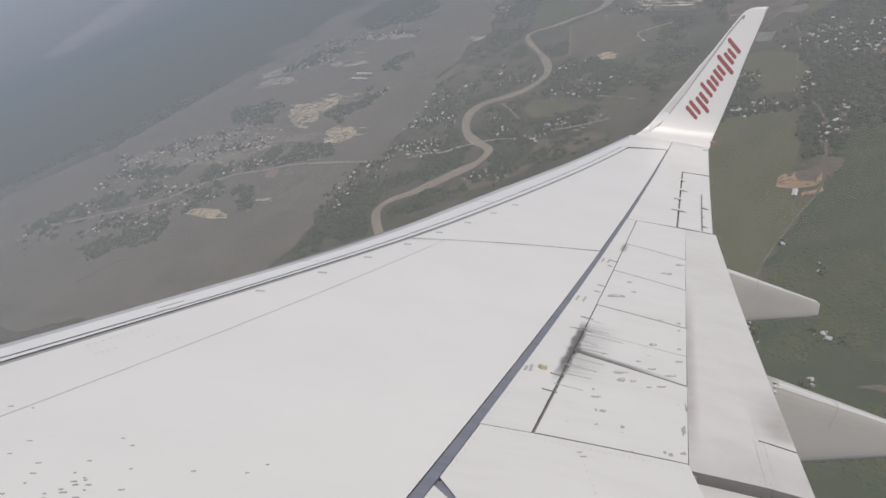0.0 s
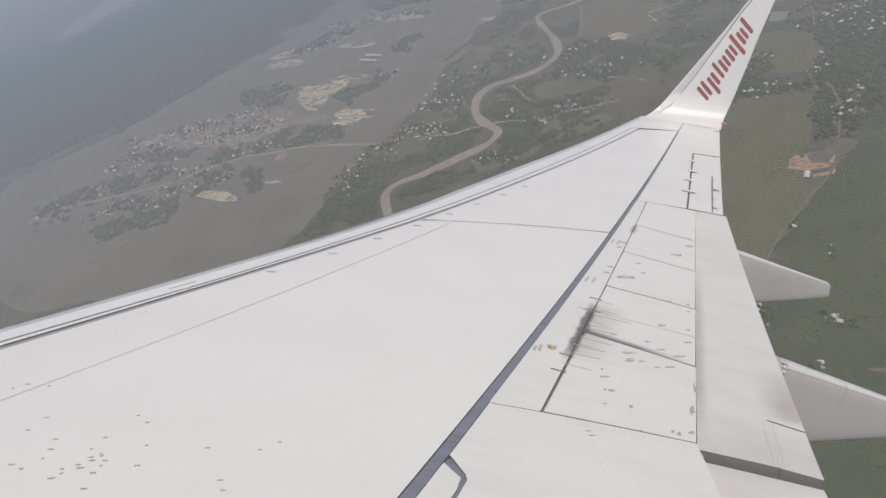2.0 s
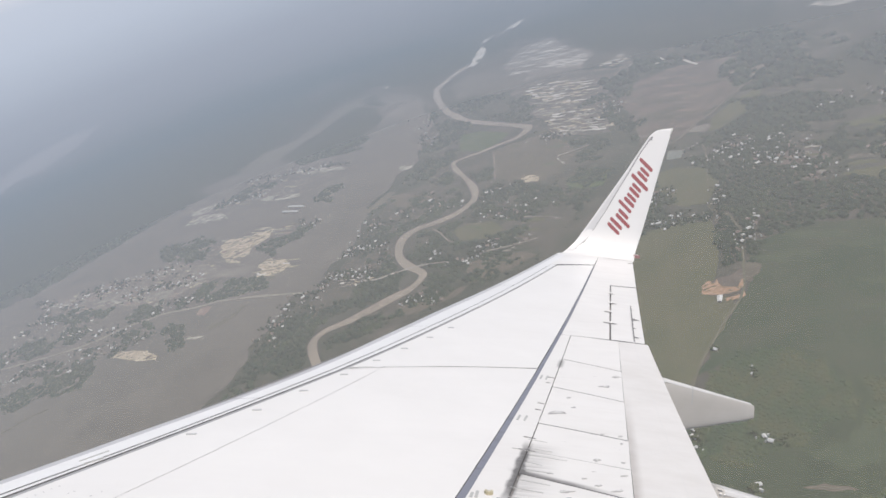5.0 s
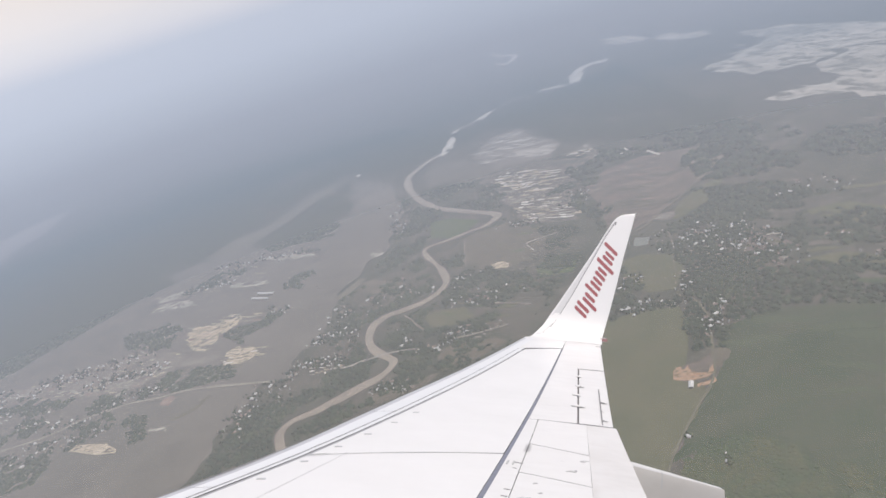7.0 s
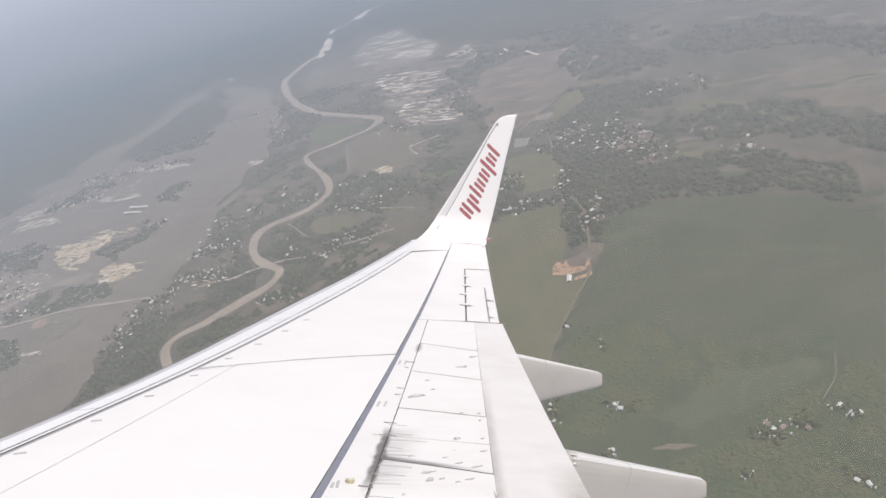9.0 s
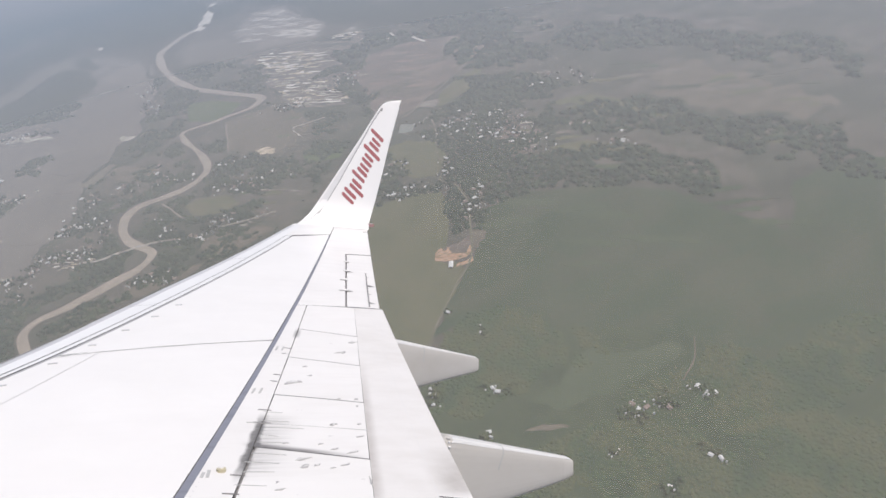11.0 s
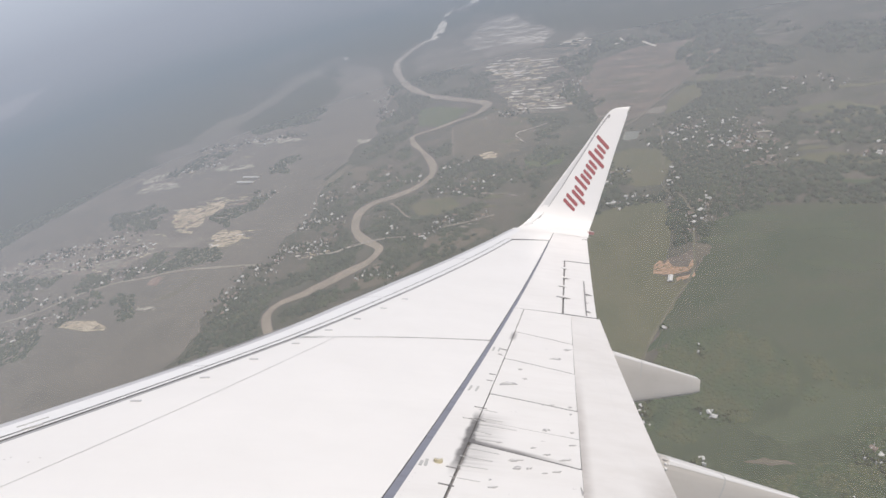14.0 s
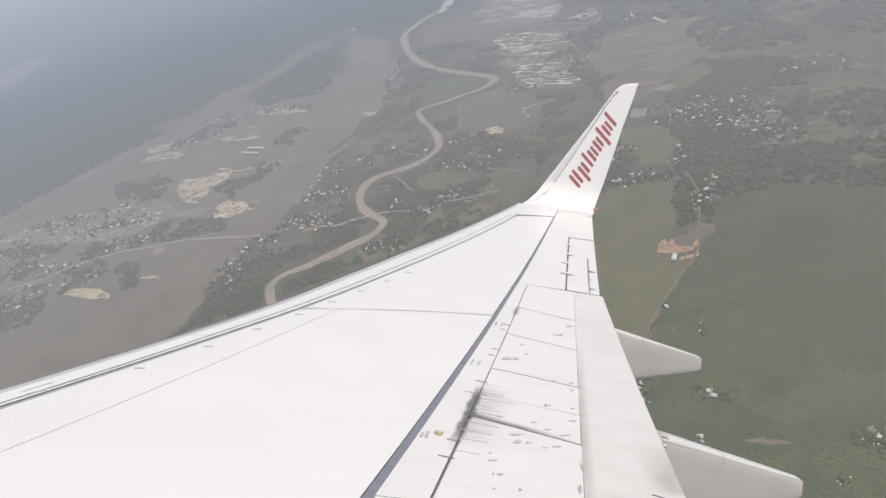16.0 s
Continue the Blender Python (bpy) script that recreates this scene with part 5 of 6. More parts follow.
def outline_panel(name, pts, material, label="", lift=0.0, thick=0.03):
    """A flat skin panel with any outline of (x, y) corners."""
    bm = bmesh.new()
    t = [bm.verts.new((x, y, top(x, y) + lift)) for x, y in pts]
    b = [bm.verts.new((v.co.x, v.co.y, v.co.z - thick)) for v in t]
    n = len(t)
    es = [bm.edges.new((t[i], t[(i + 1) % n])) for i in range(n)]
    bmesh.ops.triangle_fill(bm, edges=es, use_beauty=True)
    for i in range(n):
        bm.faces.new((t[i], t[(i + 1) % n], b[(i + 1) % n], b[i])).material_index = 1
    return part(name, bm, material, wing, label, rim=BODY)


outline_panel("root_panel", [(seam_r(5.215) + 0.004, 5.215), (seam_r(5.798) + 0.004, 5.798), (spoil(5.797), 5.797), (-2.0, 5.785), (flap_f(5.770) - 0.004, 5.770), (-1.493, 5.44), (-1.52, 4.6), (-1.55, 3.4), (-2.3, 3.4), (-3.08, 3.6), (-2.925, 4.4), (-2.755, 5.03), (-2.765, 5.075)], WHITE_AFT, "white inboard trailing panel")
outline_panel("hatch", [(seam_r(3.0) + 0.004, 3.0), (seam_r(4.2) + 0.004, 4.2), (seam_r(5.14) + 0.004, 5.14), (-2.785, 5.04), (-2.80, 4.94), (-2.975, 4.4), (-3.13, 3.6), (-3.2, 3.0)], WHITE_AFT, "white access hatch with a wide joint")
outline_panel("hatch_joint", [(seam_r(5.3) + 0.01, 5.27), (-2.72, 5.07), (-2.9, 4.3), (-3.04, 4.3), (seam_r(5.1) + 0.01, 5.1)], SEAM, "blue-grey sealed joint of the hatch", lift=-0.008, thick=0.01)
EDGES = [(11.19, 11.165), (10.14, 9.91), (9.14, 8.91), (8.105, 7.92), (7.05, 6.80), (5.80, 5.77)]
for (f1, b1), (f0, b0) in zip(EDGES, EDGES[1:]):
    wide = 0.020 if f0 < 6 else 0.007
    panel("spoiler", ((spoil(f0) + wide, f0), (spoil(f1) + wide, f1), (flap_f(b1) - 0.002, b1), (flap_f(b0) - 0.002, b0)), SPOILER, "white spoiler panel with chipped paint", gap=0.001, gy=0.006 if f0 != 7.05 and f1 != 7.05 else 0.008)
panel("flap", ((flap_f(5.71), 5.71), (flap_f(11.165), 11.165), (flap_m(11.175), 11.175), (flap_m(5.69), 5.69)), GREY_FLAP, "weathered grey-white outboard flap", nx=5, ny=20, lift=-0.002, gap=0.003, thick=0.06)
panel("flap_tail", ((flap_m(6.24) - 0.004, 6.24), (flap_m(11.175) - 0.004, 11.175), (flap_b(11.18), 11.18), (flap_b(6.18), 6.18)), GREY_FLAP, nx=5, ny=20, lift=-0.004, gap=0.0)
panel("flap_tail", ((flap_m(5.69), 5.69), (flap_m(6.225), 6.225), (flap_b(6.165), 6.165), (flap_b(5.66), 5.66)), GREY_FLAP, nx=5, ny=5, lift=-0.004, gap=0.003, thick=0.06)
panel("inboard_flap", ((-1.85, 2.0), (-1.85, 5.70), (flap_b(5.64), 5.64), (-1.2, 2.0)), GREY_FLAP, "dirty inboard flap set lower", nx=5, ny=10, lift=-0.045)
def edge_points(f, y0, y1, n):
    return [(f(y0 + (y1 - y0) * k / n), y0 + (y1 - y0) * k / n) for k in range(n + 1)]


outline_panel("outer_panel", edge_points(lambda y: seam_r(y) + 0.003, 11.197, 16.9, 15) + edge_points(tail, 16.9, 14.50, 7) + edge_points(lambda y: hinge(y) - 0.003, 14.44, 11.197, 9), WHITE_AFT, "white fixed panel before the aileron")
panel("aileron", ((hinge(11.20) + 0.02, 11.20), (hinge(14.40) + 0.02, 14.40), (tail(14.45), 14.45), (tail(11.19), 11.19)), WHITE_AFT, "white aileron with hinge fairings", nx=6, ny=14, gap=0.005)


def blade(x0, y0, x1, y1, width, lift=0.004, thick=0.006):
    """A thin bar lying on the skin from one (x, y) to another."""
    bm = bmesh.new()
    d = Vector((x1 - x0, y1 - y0)).normalized()
    n = Vector((-d.y, d.x)) * width / 2
    pts = [(x0 + n.x, y0 + n.y), (x1 + n.x, y1 + n.y), (x1 - n.x, y1 - n.y), (x0 - n.x, y0 - n.y)]
    t = [bm.verts.new((x, y, top(x, y) + lift)) for x, y in pts]
    b = [bm.verts.new((x, y, top(x, y) + lift - thick)) for x, y in pts]
    bm.faces.new(t)
    for i in range(4):
        bm.faces.new((t[i], t[(i + 1) % 4], b[(i + 1) % 4], b[i]))
    return bm


def strip_line(name, f, y0, y1, width, material, label, lift=0.002, n=24):
    """A thin line on the skin along the curve x = f(y)."""
    bm = bmesh.new()
    prev = None
    for k in range(n + 1):
        y = y0 + (y1 - y0) * k / n
        cur = [bm.verts.new((f(y) + d, y, top(f(y) + d, y) + lift)) for d in (-width / 2, width / 2)]
        if prev:
            bm.faces.new((prev[0], prev[1], cur[1], cur[0]))
        prev = cur
    return part(name, bm, material, wing, label)


# strip added in the slat gap to set its grey tone
strip_line("slat_gap_strip", lambda y: slat_b(y) - 0.5 * float(np.interp(y, (5.0, 9.0, 16.0), (0.082, 0.064, 0.036))), 1.5, 15.6, 0.05, GAP_GREY, "grey strip added in the gap behind the slats", lift=-0.010, n=60)
def cross_line(name, f, x0, x1, width, material, label, lift=0.003, n=20):
    """A thin line on the skin along the curve y = f(x)."""
    bm = bmesh.new()
    prev = None
    for k in range(n + 1):
        x = x0 + (x1 - x0) * k / n
        cur = [bm.verts.new((x, f(x) + d, top(x, f(x) + d) + lift)) for d in (width / 2, -width / 2)]
        if prev:
            bm.faces.new((prev[0], prev[1], cur[1], cur[0]))
        prev = cur
    return part(name, bm, material, wing, label)


cross_line("skin_joint", lambda x: -0.01543 * x * x + 0.14774 * x + 9.9401, -3.45, -1.46, 0.010, EDGE_LINE, "thin dark joint across the upper skin")
strip_line("skin_line", riv, 1.5, 9.38, 0.0036, PRINT, "thin grey panel joint")
strip_line("flap_line", flap_m, 5.72, 11.1, 0.004, LEAD, "thin grey joint along the flap", lift=-0.001)
part("trim_tab_joint", blade(0.512, 13.167, 0.024, 11.238, 0.016), BODY, wing, "dark joint of the aileron tab")


def smear(x0, y0, x1, y1, wide):
    """A drop-shaped dark mark that thins out aft."""
    bm = bmesh.new()
    d = Vector((x1 - x0, y1 - y0))
    n = Vector((-d.y, d.x)).normalized() * wide
    rim = [(0.0, 0.15), (0.2, 0.5), (0.45, 0.42), (0.75, 0.2), (1.0, 0.03), (0.75, -0.12), (0.45, -0.3), (0.2, -0.42)]
    pts = [(x0 + d.x * u + n.x * v, y0 + d.y * u + n.y * v) for u, v in rim]
    bm.faces.new([bm.verts.new((x, y, top(x, y) + 0.006)) for x, y in reversed(pts)])
    return bm


# hinges: a pale cover over the joint and a dark tapering mark behind it
for y, before, behind, wide in ((13.82, 0.0, 0.075, 0.05), (13.19, 0.01, 0.115, 0.09), (12.635, 0.075, 0.04, 0.03), (12.015, 0.085, 0.115, 0.09)):
    x = hinge(y)
    part("hinge_cover", blade(x - 0.022, y + 0.045, x + 0.044, y + 0.040, 0.075, 0.012, 0.014), WHITE, wing, "small white hinge cover")
    if before > 0.05:
        part("hinge_bracket", blade(x - before, y + 0.01, x, y - 0.005, 0.016, 0.010, 0.012), EDGE_LINE, wing, "thin dark hinge bracket")
    part("hinge_mark", smear(x - 0.01, y, x + behind, y - 0.03, wide), DARK_MARK, wing, "dark tapering mark behind a hinge")
for y, behind, wide in ((12.908, 0.025, 0.03), (12.37, 0.11, 0.10), (11.903, 0.045, 0.04), (11.44, 0.08, 0.07)):
    x = 0.512 + (y - 13.167) * 0.253
    part("hinge_mark", smear(x - 0.012, y, x + behind, y - 0.03, wide), DARK_MARK, wing, "dark tapering mark behind a tab hinge")
for y in (16.752, 16.43):
    x = tail(y)
    part("latch", blade(x - 0.10, y - 0.02, x - 0.01, y, 0.022), DARK_MARK, wing, "thin dark latch mark at the tip")
for y, l in ((9.43, 0.12), (9.25, 0.06), (8.62, 0.09), (8.44, 0.08), (7.76, 0.15), (7.50, 0.2), (6.62, 0.14), (6.37, 0.15)):
    x = spoil(y) - 0.07
    l *= 0.65
    part("latch", blade(x, y, x + l, y - l * 0.22, 0.010), DARK_MARK, wing, "thin dark latch mark at the spoiler joint")
# flakes of paint gone from the spoilers
def flake(x, y, along, across, turn=0.30):
    bm = bmesh.new()
    pts = []
    for k in range(11):
        q = k * math.tau / 11
        r = rnd.uniform(0.35, 1.25)
        u, v = along / 2 * r * math.cos(q), across / 2 * r * math.sin(q) * 0.8
        pts.append((x + u * math.cos(turn) + v * math.cos(1.4), y + u * math.sin(turn) + v * math.sin(1.4)))
    t = [bm.verts.new((px, py, top(px, py) + 0.0035)) for px, py in pts]
    b = [bm.verts.new((v.co.x, v.co.y, v.co.z - 0.006)) for v in t]
    bm.faces.new(t)
    for i in range(11):
        bm.faces.new((t[i], t[(i + 1) % 11], b[(i + 1) % 11], b[i]))
    return bm


INNER_FLAKES = [(-1.728, 6.819, 0.148, 0.063), (-1.718, 6.707, 0.074, 0.061), (-1.633, 6.722, 0.063, 0.044), (-1.542, 6.671, 0.062, 0.017), (-1.444, 6.718, 0.076, 0.035), (-1.937, 6.49, 0.023, 0.032), (-1.936, 6.39, 0.076, 0.038), (-1.914, 6.212, 0.055, 0.043), (-1.955, 6.212, 0.015, 0.05), (-1.979, 6.028, 0.028, 0.017), (-1.821, 6.05, 0.032, 0.067), (-1.612, 5.851, 0.028, 0.044), (-1.579, 5.839, 0.035, 0.043), (-1.498, 5.879, 0.046, 0.038), (-1.814, 5.788, 0.033, 0.018), (-1.434, 6.155, 0.038, 0.178), (-1.339, 6.474, 0.018, 0.161), (-2.112, 5.681, 0.044, 0.011), (-2.102, 5.641, 0.047, 0.011)]
OUTER_FLAKES = [(-1.326, 6.925, 0.112, 0.057), (-1.456, 6.979, 0.062, 0.038), (-1.538, 7.072, 0.054, 0.025), (-1.782, 7.098, 0.062, 0.039), (-1.359, 7.425, 0.068, 0.044), (-1.214, 7.196, 0.071, 0.021), (-0.835, 9.32, 0.13, 0.096), (-1.491, 8.405, 0.203, 0.107), (-1.3, 8.589, 0.056, 0.048), (-1.293, 8.849, 0.058, 0.034), (-1.355, 7.445, 0.062, 0.047), (-0.615, 9.688, 0.093, 0.083), (-1.023, 7.992, 0.047, 0.042), (-1.152, 7.443, 0.042, 0.036), (-1.065, 7.831, 0.028, 0.04), (-1.181, 7.997, 0.052, 0.028)]
for x, y, along, across in INNER_FLAKES + OUTER_FLAKES:
    part("paint_flake", flake(x, y, along, across), CHIP, wing, "grey patch of flaked paint")
    if along > 0.06 and across > 0.03:
        bm = flake(x + 0.004, y + 0.004, along * 0.55, across * 0.5)
        bmesh.ops.translate(bm, vec=(0, 0, 0.002), verts=bm.verts)
        part("paint_flake", bm, LEAD, wing, "paler primer within the flaked patch")
for x, y in ((-1.439, 9.40), (-1.828, 8.18)):
    for dx in (-0.03, 0.03):
        part("stencil_bar", blade(x + dx - 0.02, y - 0.05, x + dx + 0.02, y + 0.07, 0.018), PRINT, wing, "faded unreadable stencil line")
# thin line and streaks that run on from the soot
part("skin_line", blade(-2.0, 7.50, -1.12, 7.32, 0.005), PRINT, wing, "thin dark panel line")
for k in range(9):
    y = 6.5 + 0.15 * k + rnd.uniform(-0.03, 0.03)
    x = spoil(y) + rnd.uniform(-0.03, 0.03)
    part("soot_streak", blade(x, y, x + rnd.uniform(0.08, 0.3), y - rnd.uniform(0.02, 0.05), rnd.uniform(0.003, 0.007), 0.003), PRINT, wing, "faint grey soot streak")


def disc(x, y, r, lift=0.005, sides=14, thick=0.01):
    bm = bmesh.new()
    t = [bm.verts.new((x + r * math.cos(k * math.tau / sides), y + r * math.sin(k * math.tau / sides), top(x, y) + lift)) for k in range(sides)]
    b = [bm.verts.new((v.co.x, v.co.y, v.co.z - thick)) for v in t]
    bm.faces.new(t)
    for i in range(sides):
        bm.faces.new((t[i], t[(i + 1) % sides], b[(i + 1) % sides], b[i]))
    return bm


bm = disc(-2.254, 6.682, 0.030, 0.018, thick=0.03)
cap = part("fuel_cap", bm, BRASS, wing, "round raised brass cap")
part("cap_centre", disc(-2.254, 6.686, 0.015, 0.024), WHITE, cap, "pale centre of the cap")
for x, l in ((-2.345, 0.10), (-2.38, 0.07)):
    part("stencil_bar", blade(x, 6.60, x + 0.02, 6.60 + l, 0.02), PRINT, wing, "faded unreadable stencil line")
for dx in (0.0, 0.035):
    part("stencil_bar", blade(-4.97 + dx * 1.5, 6.853 - dx * 1.4, -4.857 + dx * 0.6, 7.046 - dx * 4, 0.010), PRINT, wing, "faded unreadable stencil line")
# small stall fins on the front skin
for x, y in ((-4.394, 7.373), (-4.042, 7.955), (-3.747, 8.508), (-3.444, 9.051), (-3.167, 9.581), (-2.889, 10.088), (-2.602, 10.615), (-2.336, 11.118)):
    bm = blade(x - 0.035, y - 0.01, x + 0.04, y - 0.004, 0.016, 0.010, 0.012)
    part("vortex_fin", bm, MID_GREY, wing, "tiny grey fin on the skin")


def rivets(rows, r):
    bm = bmesh.new()
    for (x0, y0), (x1, y1), n in rows:
        for k in range(n):
            s = k / max(1, n - 1)
            x, y = x0 + (x1 - x0) * s, y0 + (y1 - y0) * s
            vs = [bm.verts.new((x + r * math.cos(q), y + r * math.sin(q), top(x, y) + 0.0025)) for q in (0, 1.05, 2.09, 3.14, 4.19, 5.24)]
            bm.faces.new(vs)
    return bm


rows_of = [((-2.58, 5.76), (-2.36, 5.75), 6), ((-2.30, 5.74), (-1.55, 5.71), 22), ((-2.104, 5.559), (-2.073, 5.256), 6), ((-2.55, 5.765), (-2.38, 5.745), 5),
           ((seam_r(5.3) + 0.03, 5.32), (seam_r(6.6) + 0.03, 6.6), 22), ((flap_m(5.72) - 0.03, 5.72), (flap_m(6.2) - 0.03, 6.2), 14), ((-1.45, 5.75), (-1.0, 5.73), 9), ((flap_m(5.72) + 0.03, 5.72), (flap_m(6.2) + 0.03, 6.2), 14)]
tagged(part("rivet_rows", rivets(rows_of, 0.0042), PRINT, wing, "rows of small dark rivets"), kind="stuff")
spots_of = [((-5.068, 6.099), (-4.896, 6.417), 8), ((-4.955, 5.98), (-4.894, 6.087), 4), ((-4.79, 6.302), (-4.769, 6.335), 2), ((-4.646, 6.272), (-4.61, 6.336), 2)]
tagged(part("skin_specks", rivets(spots_of, 0.006), PRINT, wing, "scattered grey specks on the skin"), kind="stuff")
# small chips, crowded on the inner skin
CHIPS = [(-4.75, 4.99), (-4.77, 4.87), (-4.62, 4.59), (-4.37, 5.12), (-4.19, 4.73), (-3.66, 5.08), (-3.82, 4.72), (-3.96, 4.94), (-3.73, 4.99), (-5.10, 5.155), (-5.06, 5.21), (-5.02, 5.27), (-4.91, 5.28)]
CHIPS += [(-4.45 + rnd.gauss(0, 0.12), 4.72 + rnd.gauss(0, 0.09)) for _ in range(22)] + [(rnd.uniform(-4.4, -3.5), rnd.uniform(4.2, 4.7)) for _ in range(10)]
for x, y in CHIPS:
    part("paint_chip", flake(x, y, rnd.uniform(0.014, 0.03), rnd.uniform(0.010, 0.016)), CHIP, wing, "small chip in the white paint")


def winglet():
    """The blended winglet: chords lofted up a curve from the tip, with thickness."""
    le = [(-0.10, -0.20), (0.10, -0.075), (0.26, 0.04), (0.43, 0.20), (0.683, 0.565), (1.09, 1.174), (1.508, 1.80), (1.84, 2.33), (2.00, 2.575), (2.075, 2.66), (2.16, 2.715), (2.27, 2.752)]
    te = [(1.54, -0.06), (1.64, 0.0), (1.675, 0.07), (1.735, 0.21), (1.85, 0.57), (2.03, 1.19), (2.205, 1.81), (2.365, 2.33), (2.445, 2.58), (2.475, 2.68), (2.50, 2.745), (2.518, 2.795)]
    bm = bmesh.new()
    prev = None
    for i, ((lx, lz), (tx, tz)) in enumerate(zip(le, te)):
        inner, outer = [], []
        for j in range(15):
            s = 0.5 - 0.5 * math.cos(math.pi * j / 14)
            x, z = lx + (tx - lx) * s, lz + (tz - lz) * s
            y = 17.05 + 0.192 * z - 0.20 * max(0.0, (0.30 - z) / 0.4) ** 2
            if i == 0:
                y = 16.62
                z = top(x, y) + 0.003
            th = 0.11 * (tx - lx) * (2.0 * s ** 0.5 * (1 - s) + 0.02) * (1.0 if i < 9 else 0.55)
            inner.append(bm.verts.new((x, y, z)))
            outer.append(bm.verts.new((x, y + th, z)))
        ring = inner + outer[::-1]
        if prev:
            for j in range(len(ring)):
                k = (j + 1) % len(ring)
                bm.faces.new((prev[j], prev[k], ring[k], ring[j]))
        prev = ring
    bm.faces.new(prev)
    bmesh.ops.remove_doubles(bm, verts=bm.verts[:], dist=0.002)
    return bm


part("winglet", winglet(), WHITE, wing, "white blended winglet with red marking", smooth=True)


def on_winglet(x, z, off=0.004):
    return (x, 17.05 + 0.192 * z - 0.20 * max(0.0, (0.30 - z) / 0.4) ** 2 - off, z)


def plate(corners, off=0.004, thick=0.006):
    """A thin plate on the winglet's inner face, corners as (x, z)."""
    bm = bmesh.new()
    f = [bm.verts.new(on_winglet(x, z, off)) for x, z in corners]
    b = [bm.verts.new(on_winglet(x, z, off - thick)) for x, z in corners]
    bm.faces.new(f)
    for i in range(len(f)):
        k = (i + 1) % len(f)
        bm.faces.new((f[i], f[k], b[k], b[i]))
    return bm


# the marking: plain slanted bars along the winglet
P0, P1 = Vector((1.345, 0.365)), Vector((2.085, 1.875))
UPW = Vector((-0.265, 0.255))


def marking(s0, s1, h0, h1):
    at = lambda u, v: tuple(P0.lerp(P1, u) + UPW * v)
    e = 0.012  # softened corners
    c = [at(s0 + e, h0), at(s1 - e, h0), at(s1, h0 + 0.06), at(s1, h1 - 0.06), at(s1 - e, h1), at(s0 + e, h1), at(s0, h1 - 0.06), at(s0, h0 + 0.06)]
    part("marking_stroke", plate(c, off=0.005), RED, wing, "plain red livery stroke")


for s0, width, h0, h1 in ((0.0, 0.045, 0.05, 0.95), (0.075, 0.045, 0.05, 0.95), (0.165, 0.045, -0.30, 0.76), (0.235, 0.045, 0, 0.74), (0.325, 0.042, 0, 0.98), (0.405, 0.045, 0, 0.76), (0.475, 0.042, 0.04, 0.72), (0.55, 0.045, 0, 0.76), (0.62, 0.042, 0.04, 0.72), (0.70, 0.048, -0.28, 1.0), (0.785, 0.045, 0, 0.76), (0.855, 0.042, 0.04, 0.72), (0.935, 0.048, 0, 1.0)):
    marking(s0, s0 + width, h0, h1)
STRIP_Z, STRIP_X = (-0.02, 0.14, 0.38, 0.68, 0.87, 1.31, 1.73, 2.19, 2.47, 2.60), (0.32, 0.57, 0.755, 0.935, 1.055, 1.30, 1.545, 1.80, 1.985, 2.075)
LIP_Z, LIP_X = (-0.08, 0.04, 0.20, 0.565, 1.174, 1.80, 2.33, 2.575, 2.62), (0.10, 0.26, 0.43, 0.683, 1.09, 1.508, 1.84, 2.00, 2.03)
heights = [2.56 * (k / 30) ** 1.2 for k in range(31)]
mids = [(float(np.interp(z, STRIP_Z, STRIP_X)), z) for z in heights]
lips = [(float(np.interp(z, LIP_Z, LIP_X)) + 0.035, z) for z in heights]
part("leading_edge_band", plate([(x - 0.012, z) for x, z in mids] + [(min(x, float(np.interp(z, STRIP_Z, STRIP_X)) - 0.02), z) for x, z in reversed(lips)], off=0.003), LEAD, wing, "greyish leading-edge band of the winglet")
part("edge_strip", plate([(x + 0.004 + 0.008 * z / 2.5, z) for x, z in mids[1:]] + [(x - 0.008 - 0.010 * z / 2.5, z) for x, z in reversed(mids[1:])]), EDGE_LINE, wing, "grey joint behind the winglet's leading edge")
x, z = mids[-1]
part("edge_cap", plate([(x - 0.022, z - 0.07), (x + 0.004, z - 0.07), (x + 0.022, z + 0.005), (x + 0.0, z + 0.01)], off=0.006), DARK_MARK, wing, "dark end of the leading-edge joint")
bm = bmesh.new()
box(bm, 1.50, 1.72, 16.96, 17.06, -0.07, 0.01)
lamp = part("tip_light", bm, WHITE, wing, "small grey light housing at the wing tip")
bm = bmesh.new()
box(bm, 1.60, 1.735, 16.89, 16.957, -0.065, -0.004)
part("lens", bm, LENS, lamp, "small dull red lens")


def fairing_section(y, x, x0, x1, upper, lower, half, n=28, grow=0.0):
    """One cross-section of a flap track fairing: flat sides, a narrow rounded back."""
    s = (x - x0) / (x1 - x0)
    zt = min(upper[0] + upper[1] * x, top(x, y) - 0.07) if x < flap_b(y) else upper[0] + upper[1] * x
    zb = lower[0] + lower[1] * x
    zb = zt - 0.05 + (zb - zt + 0.05) * min(1.0, 0.25 + s * 2.2) ** 0.6
    w = half * (1.0 - 0.55 * s ** 2) * min(1.0, 0.4 + 2 * s) + grow
    if s > 0.99:
        zt, zb, w = zt - 0.012, zb + 0.012, w * 0.8
    mz, h = (zt + zb) / 2, (zt - zb) / 2 + grow
    out = []
    for j in range(n):
        q = math.tau * (j + 0.5) / n
        cq, sq = math.cos(q), math.sin(q)
        out.append((x, y + w * (abs(cq) ** 0.28) * math.copysign(1, cq), mz + h * (abs(sq) ** 0.75) * math.copysign(1, sq)))
    return out


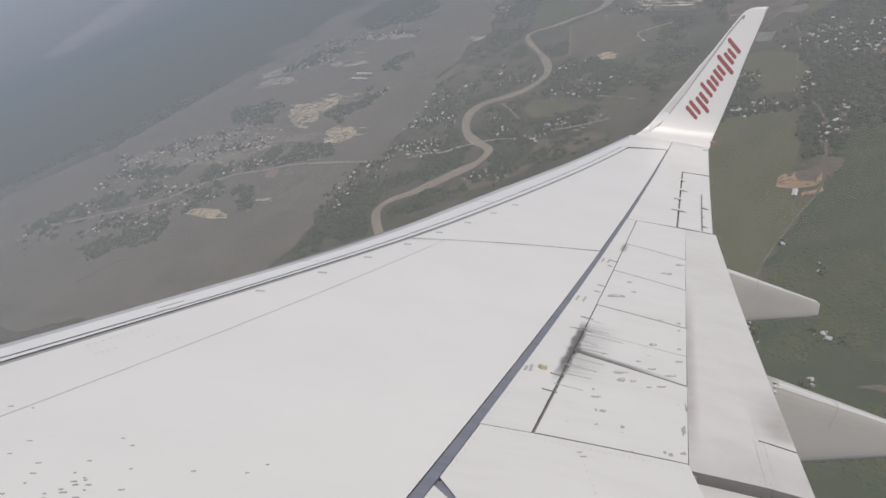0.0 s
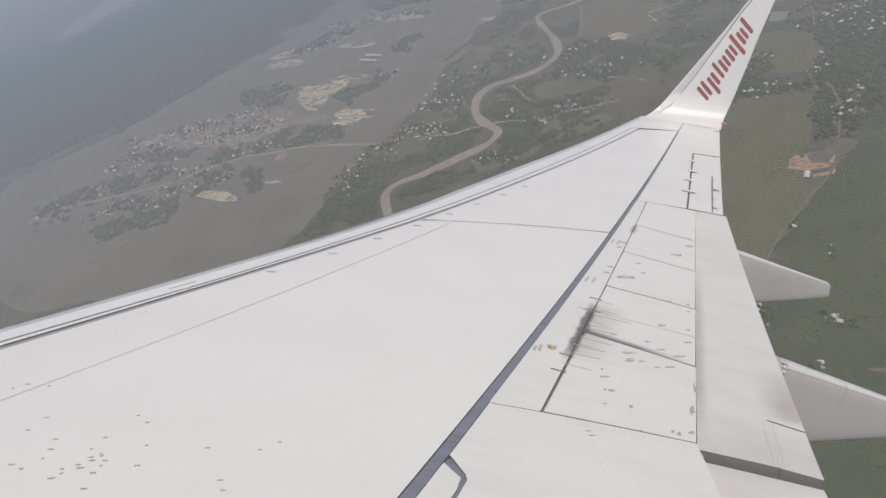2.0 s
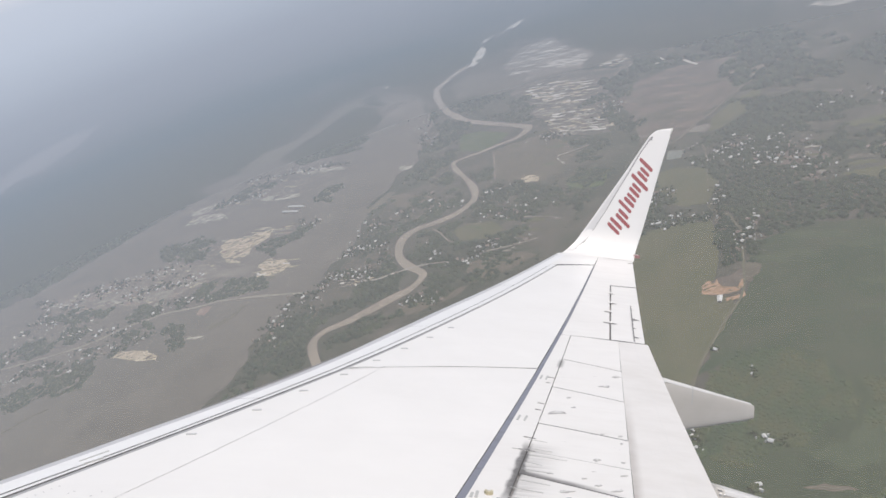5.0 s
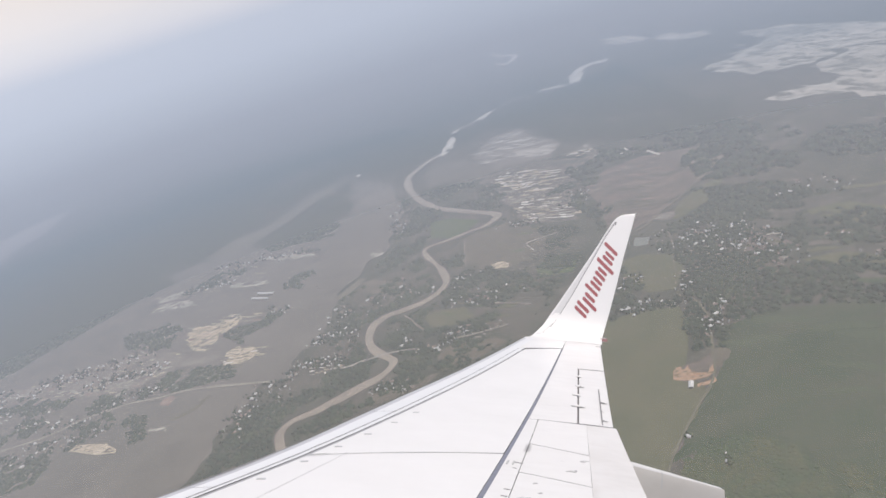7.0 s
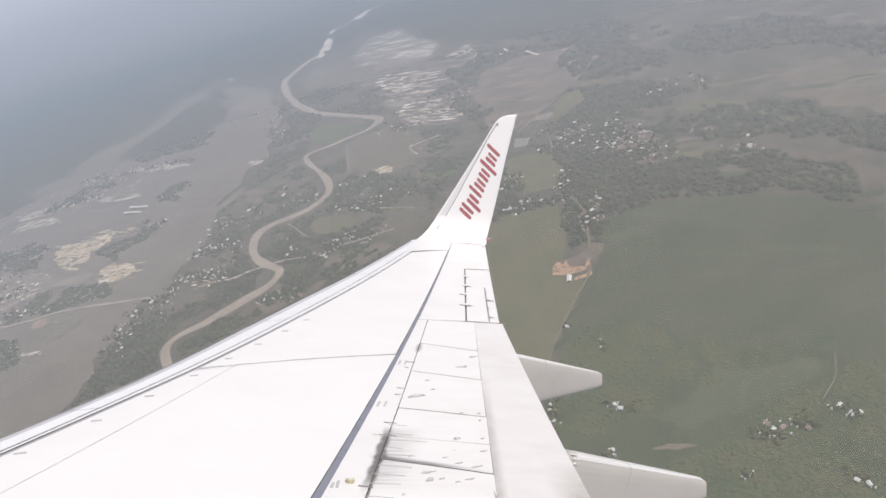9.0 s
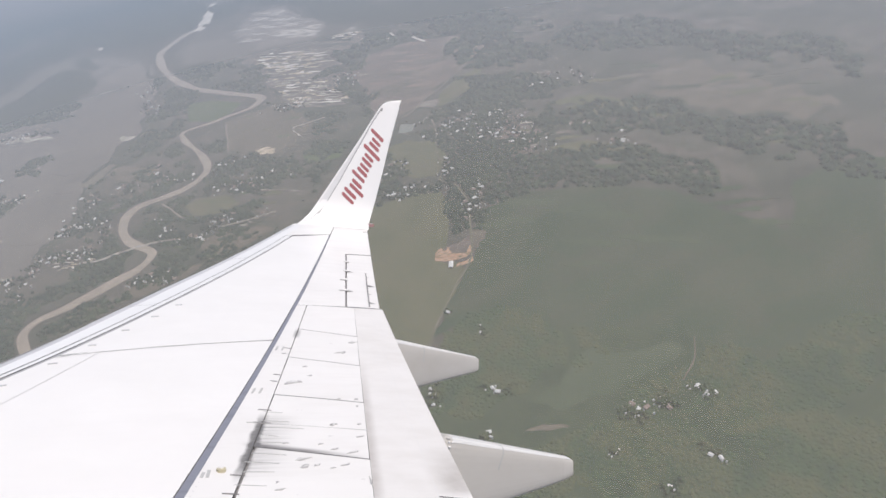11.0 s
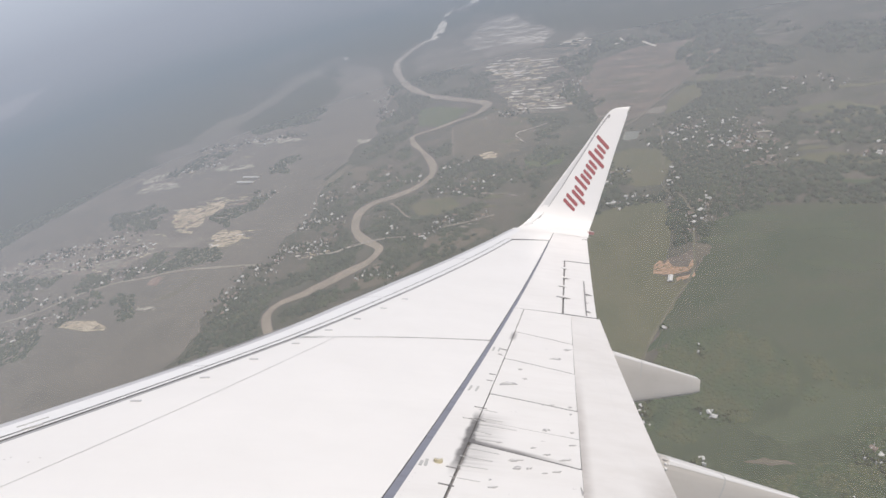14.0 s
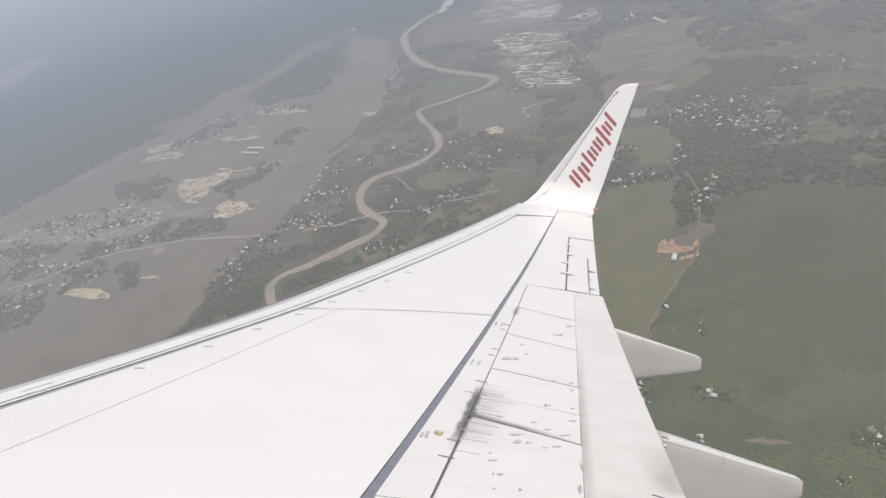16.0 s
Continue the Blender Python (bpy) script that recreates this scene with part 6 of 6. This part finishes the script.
def tube(rings, cap=True):
    bm = bmesh.new()
    rs = [[bm.verts.new(p) for p in r] for r in rings]
    n = len(rs[0])
    for a, b in zip(rs, rs[1:]):
        for j in range(n):
            bm.faces.new((a[j], a[(j + 1) % n], b[(j + 1) % n], b[j]))
    if cap:
        bm.faces.new(rs[0])
        bm.faces.new(rs[-1])
    return bm


RIVET_SIDE = (12, 11, 10, 10, 9, 9)  # ring points on the inboard flank, below the back
for args, joints in (((10.0, -1.3, 1.02, (-1.615, -0.228), (-2.216, 0.2), 0.10), (0.30,)), ((7.25, -1.7, 0.64, (-2.163, -0.237), (-2.60, 0.2), 0.12), (-0.08,))):
    y, x0, x1, up_line, low_line, half = args
    f = part("track_fairing", tube([fairing_section(y, x0 + (x1 - x0) * k / 24, *args[1:]) for k in range(25)]), FAIRING, wing, "pale grey flap track fairing")
    # the highlight along the fairing's back is painted as a paler band
    rings = [[Vector(p) for p in fairing_section(y, x0 + (x1 - x0) * (0.42 + 0.565 * k / 16), *args[1:], grow=0.002)[4:10]] for k in range(17)]
    bm = bmesh.new()
    rows = [[bm.verts.new(p) for p in r] for r in rings]
    for a, b in zip(rows, rows[1:]):
        for k in range(5):
            bm.faces.new((a[k], a[k + 1], b[k + 1], b[k]))
    part("back_highlight", bm, LEAD, f, "paler band that paints the highlight on the fairing's back")
    for x in joints:  # the seam runs over the back and bows aft on the flank
        bow = 0.05 if y < 8 else 0.01
        seam = []
        for d in (-0.006, 0.006):
            rings = [fairing_section(y, x + d + bow * math.sin(math.pi * k / 8), *args[1:], grow=0.0025)[5 + k] for k in range(9)]
            seam.append(rings)
        bm = bmesh.new()
        a, b = [[bm.verts.new(p) for p in r] for r in seam]
        for k in range(8):
            bm.faces.new((a[k], a[k + 1], b[k + 1], b[k]))
        part("joint_band", bm, PRINT, f, "thin dark seam over the fairing")

    if y < 8:
        for k, (dx, r) in enumerate(((-0.40, 0.022), (-0.36, 0.012), (-0.31, 0.018), (-0.27, 0.009), (-0.22, 0.014), (-0.17, 0.01), (-0.12, 0.012))):  # pale primer flakes on the back
            ring = fairing_section(y, x0 + (x1 - x0) * 0.56 + dx, *args[1:], grow=0.003)
            c = Vector(ring[8 + k % 3])
            bm = bmesh.new()
            bm.faces.new([bm.verts.new((c.x + 1.8 * r * math.cos(q), c.y + r * math.sin(q), c.z + (up_line[1] * 1.8 * r * math.cos(q)))) for q in (0.2, 1.1, 2.3, 3.0, 4.2, 5.5)])
            part("paint_flake", bm, WHITE, f, "white flake of bared primer")
        for q, (dx, r) in enumerate(((0, 0.012), (0.005, 0.01), (0, 0.012), (0.006, 0.011), (0.002, 0.012), (0.03, 0.009))):
            px, py, pz = fairing_section(y, -0.51 + dx, *args[1:])[RIVET_SIDE[q % 6]]
            bm = bmesh.new()
            bmesh.ops.create_icosphere(bm, subdivisions=1, radius=r, matrix=Matrix.Translation((px, py, pz)))
            part("rivet_head", bm, WHITE, f, "pale raised rivet head", smooth=True)

# ---- the cabin round the camera: a plain round hull with one window opening ----
def hull():
    """A closed double-skinned tube along x, with a rounded window cut through its side."""
    bm = bmesh.new()
    cz, ro, ri = -0.98, 1.93, 1.875
    wx, wa = -2.806 + 0.035, 0.186  # window centre: x and angle over the horizontal
    hx, ha = 0.5, 0.30

    def at(r, x, a):
        return (x, r * math.cos(a), cz + r * math.sin(a))

    xs = [-9.0, -6.5, -4.5, wx - hx, wx + hx, -1.0, 1.0, 3.0, 5.0]
    angles = [wa - ha + 2 * ha * k / 6 for k in range(7)]
    rest = 40
    angles += [wa + ha + (math.tau - 2 * ha) * k / rest for k in range(1, rest)]
    n = len(angles)
    skins = []
    for r in (ro, ri):
        g = [[bm.verts.new(at(r, x, a)) for a in angles] for x in xs]
        for i in range(len(xs) - 1):
            for k in range(n):
                if i == 3 and k < 6:
                    continue
                bm.faces.new((g[i][k], g[i][(k + 1) % n], g[i + 1][(k + 1) % n], g[i + 1][k]))
        edge = [g[3][k] for k in range(7)] + [g[4][k] for k in range(6, -1, -1)]
        hole = []
        m = 56
        for k in range(m):
            q = math.tau * k / m
            c, sn = math.cos(q), math.sin(q)
            hole.append(bm.verts.new(at(r, wx + 0.25 * math.copysign(abs(c) ** 0.5, c), wa + 0.12 * math.copysign(abs(sn) ** 0.5, sn))))
        loop = [bm.edges.get((edge[i], edge[(i + 1) % len(edge)])) or bm.edges.new((edge[i], edge[(i + 1) % len(edge)])) for i in range(len(edge))]
        loop += [bm.edges.new((hole[i], hole[(i + 1) % m])) for i in range(m)]
        bmesh.ops.triangle_fill(bm, edges=loop, use_beauty=True)
        skins.append((g, hole))
    (go, h0), (gi, h1) = skins
    for i in range(len(h0)):
        k = (i + 1) % len(h0)
        bm.faces.new((h0[i], h0[k], h1[k], h1[i]))
    for g in (go, gi):
        bm.faces.new(g[0])
        bm.faces.new(g[-1])
    return bm


cabin = thing("cabin_wall", hull(), WHITE, "plain white airliner hull with one cabin window opening", "hull", kind="structure")
cabin.matrix_world = WING
outline_panel("inboard_panel", [(seam_r(1.4) + 0.004, 1.4), (seam_r(2.99) + 0.004, 2.99), (-3.2, 2.99), (-3.14, 3.39), (-1.55, 3.39), (-1.62, 1.4)], WHITE_AFT, "white inboard trailing panel")
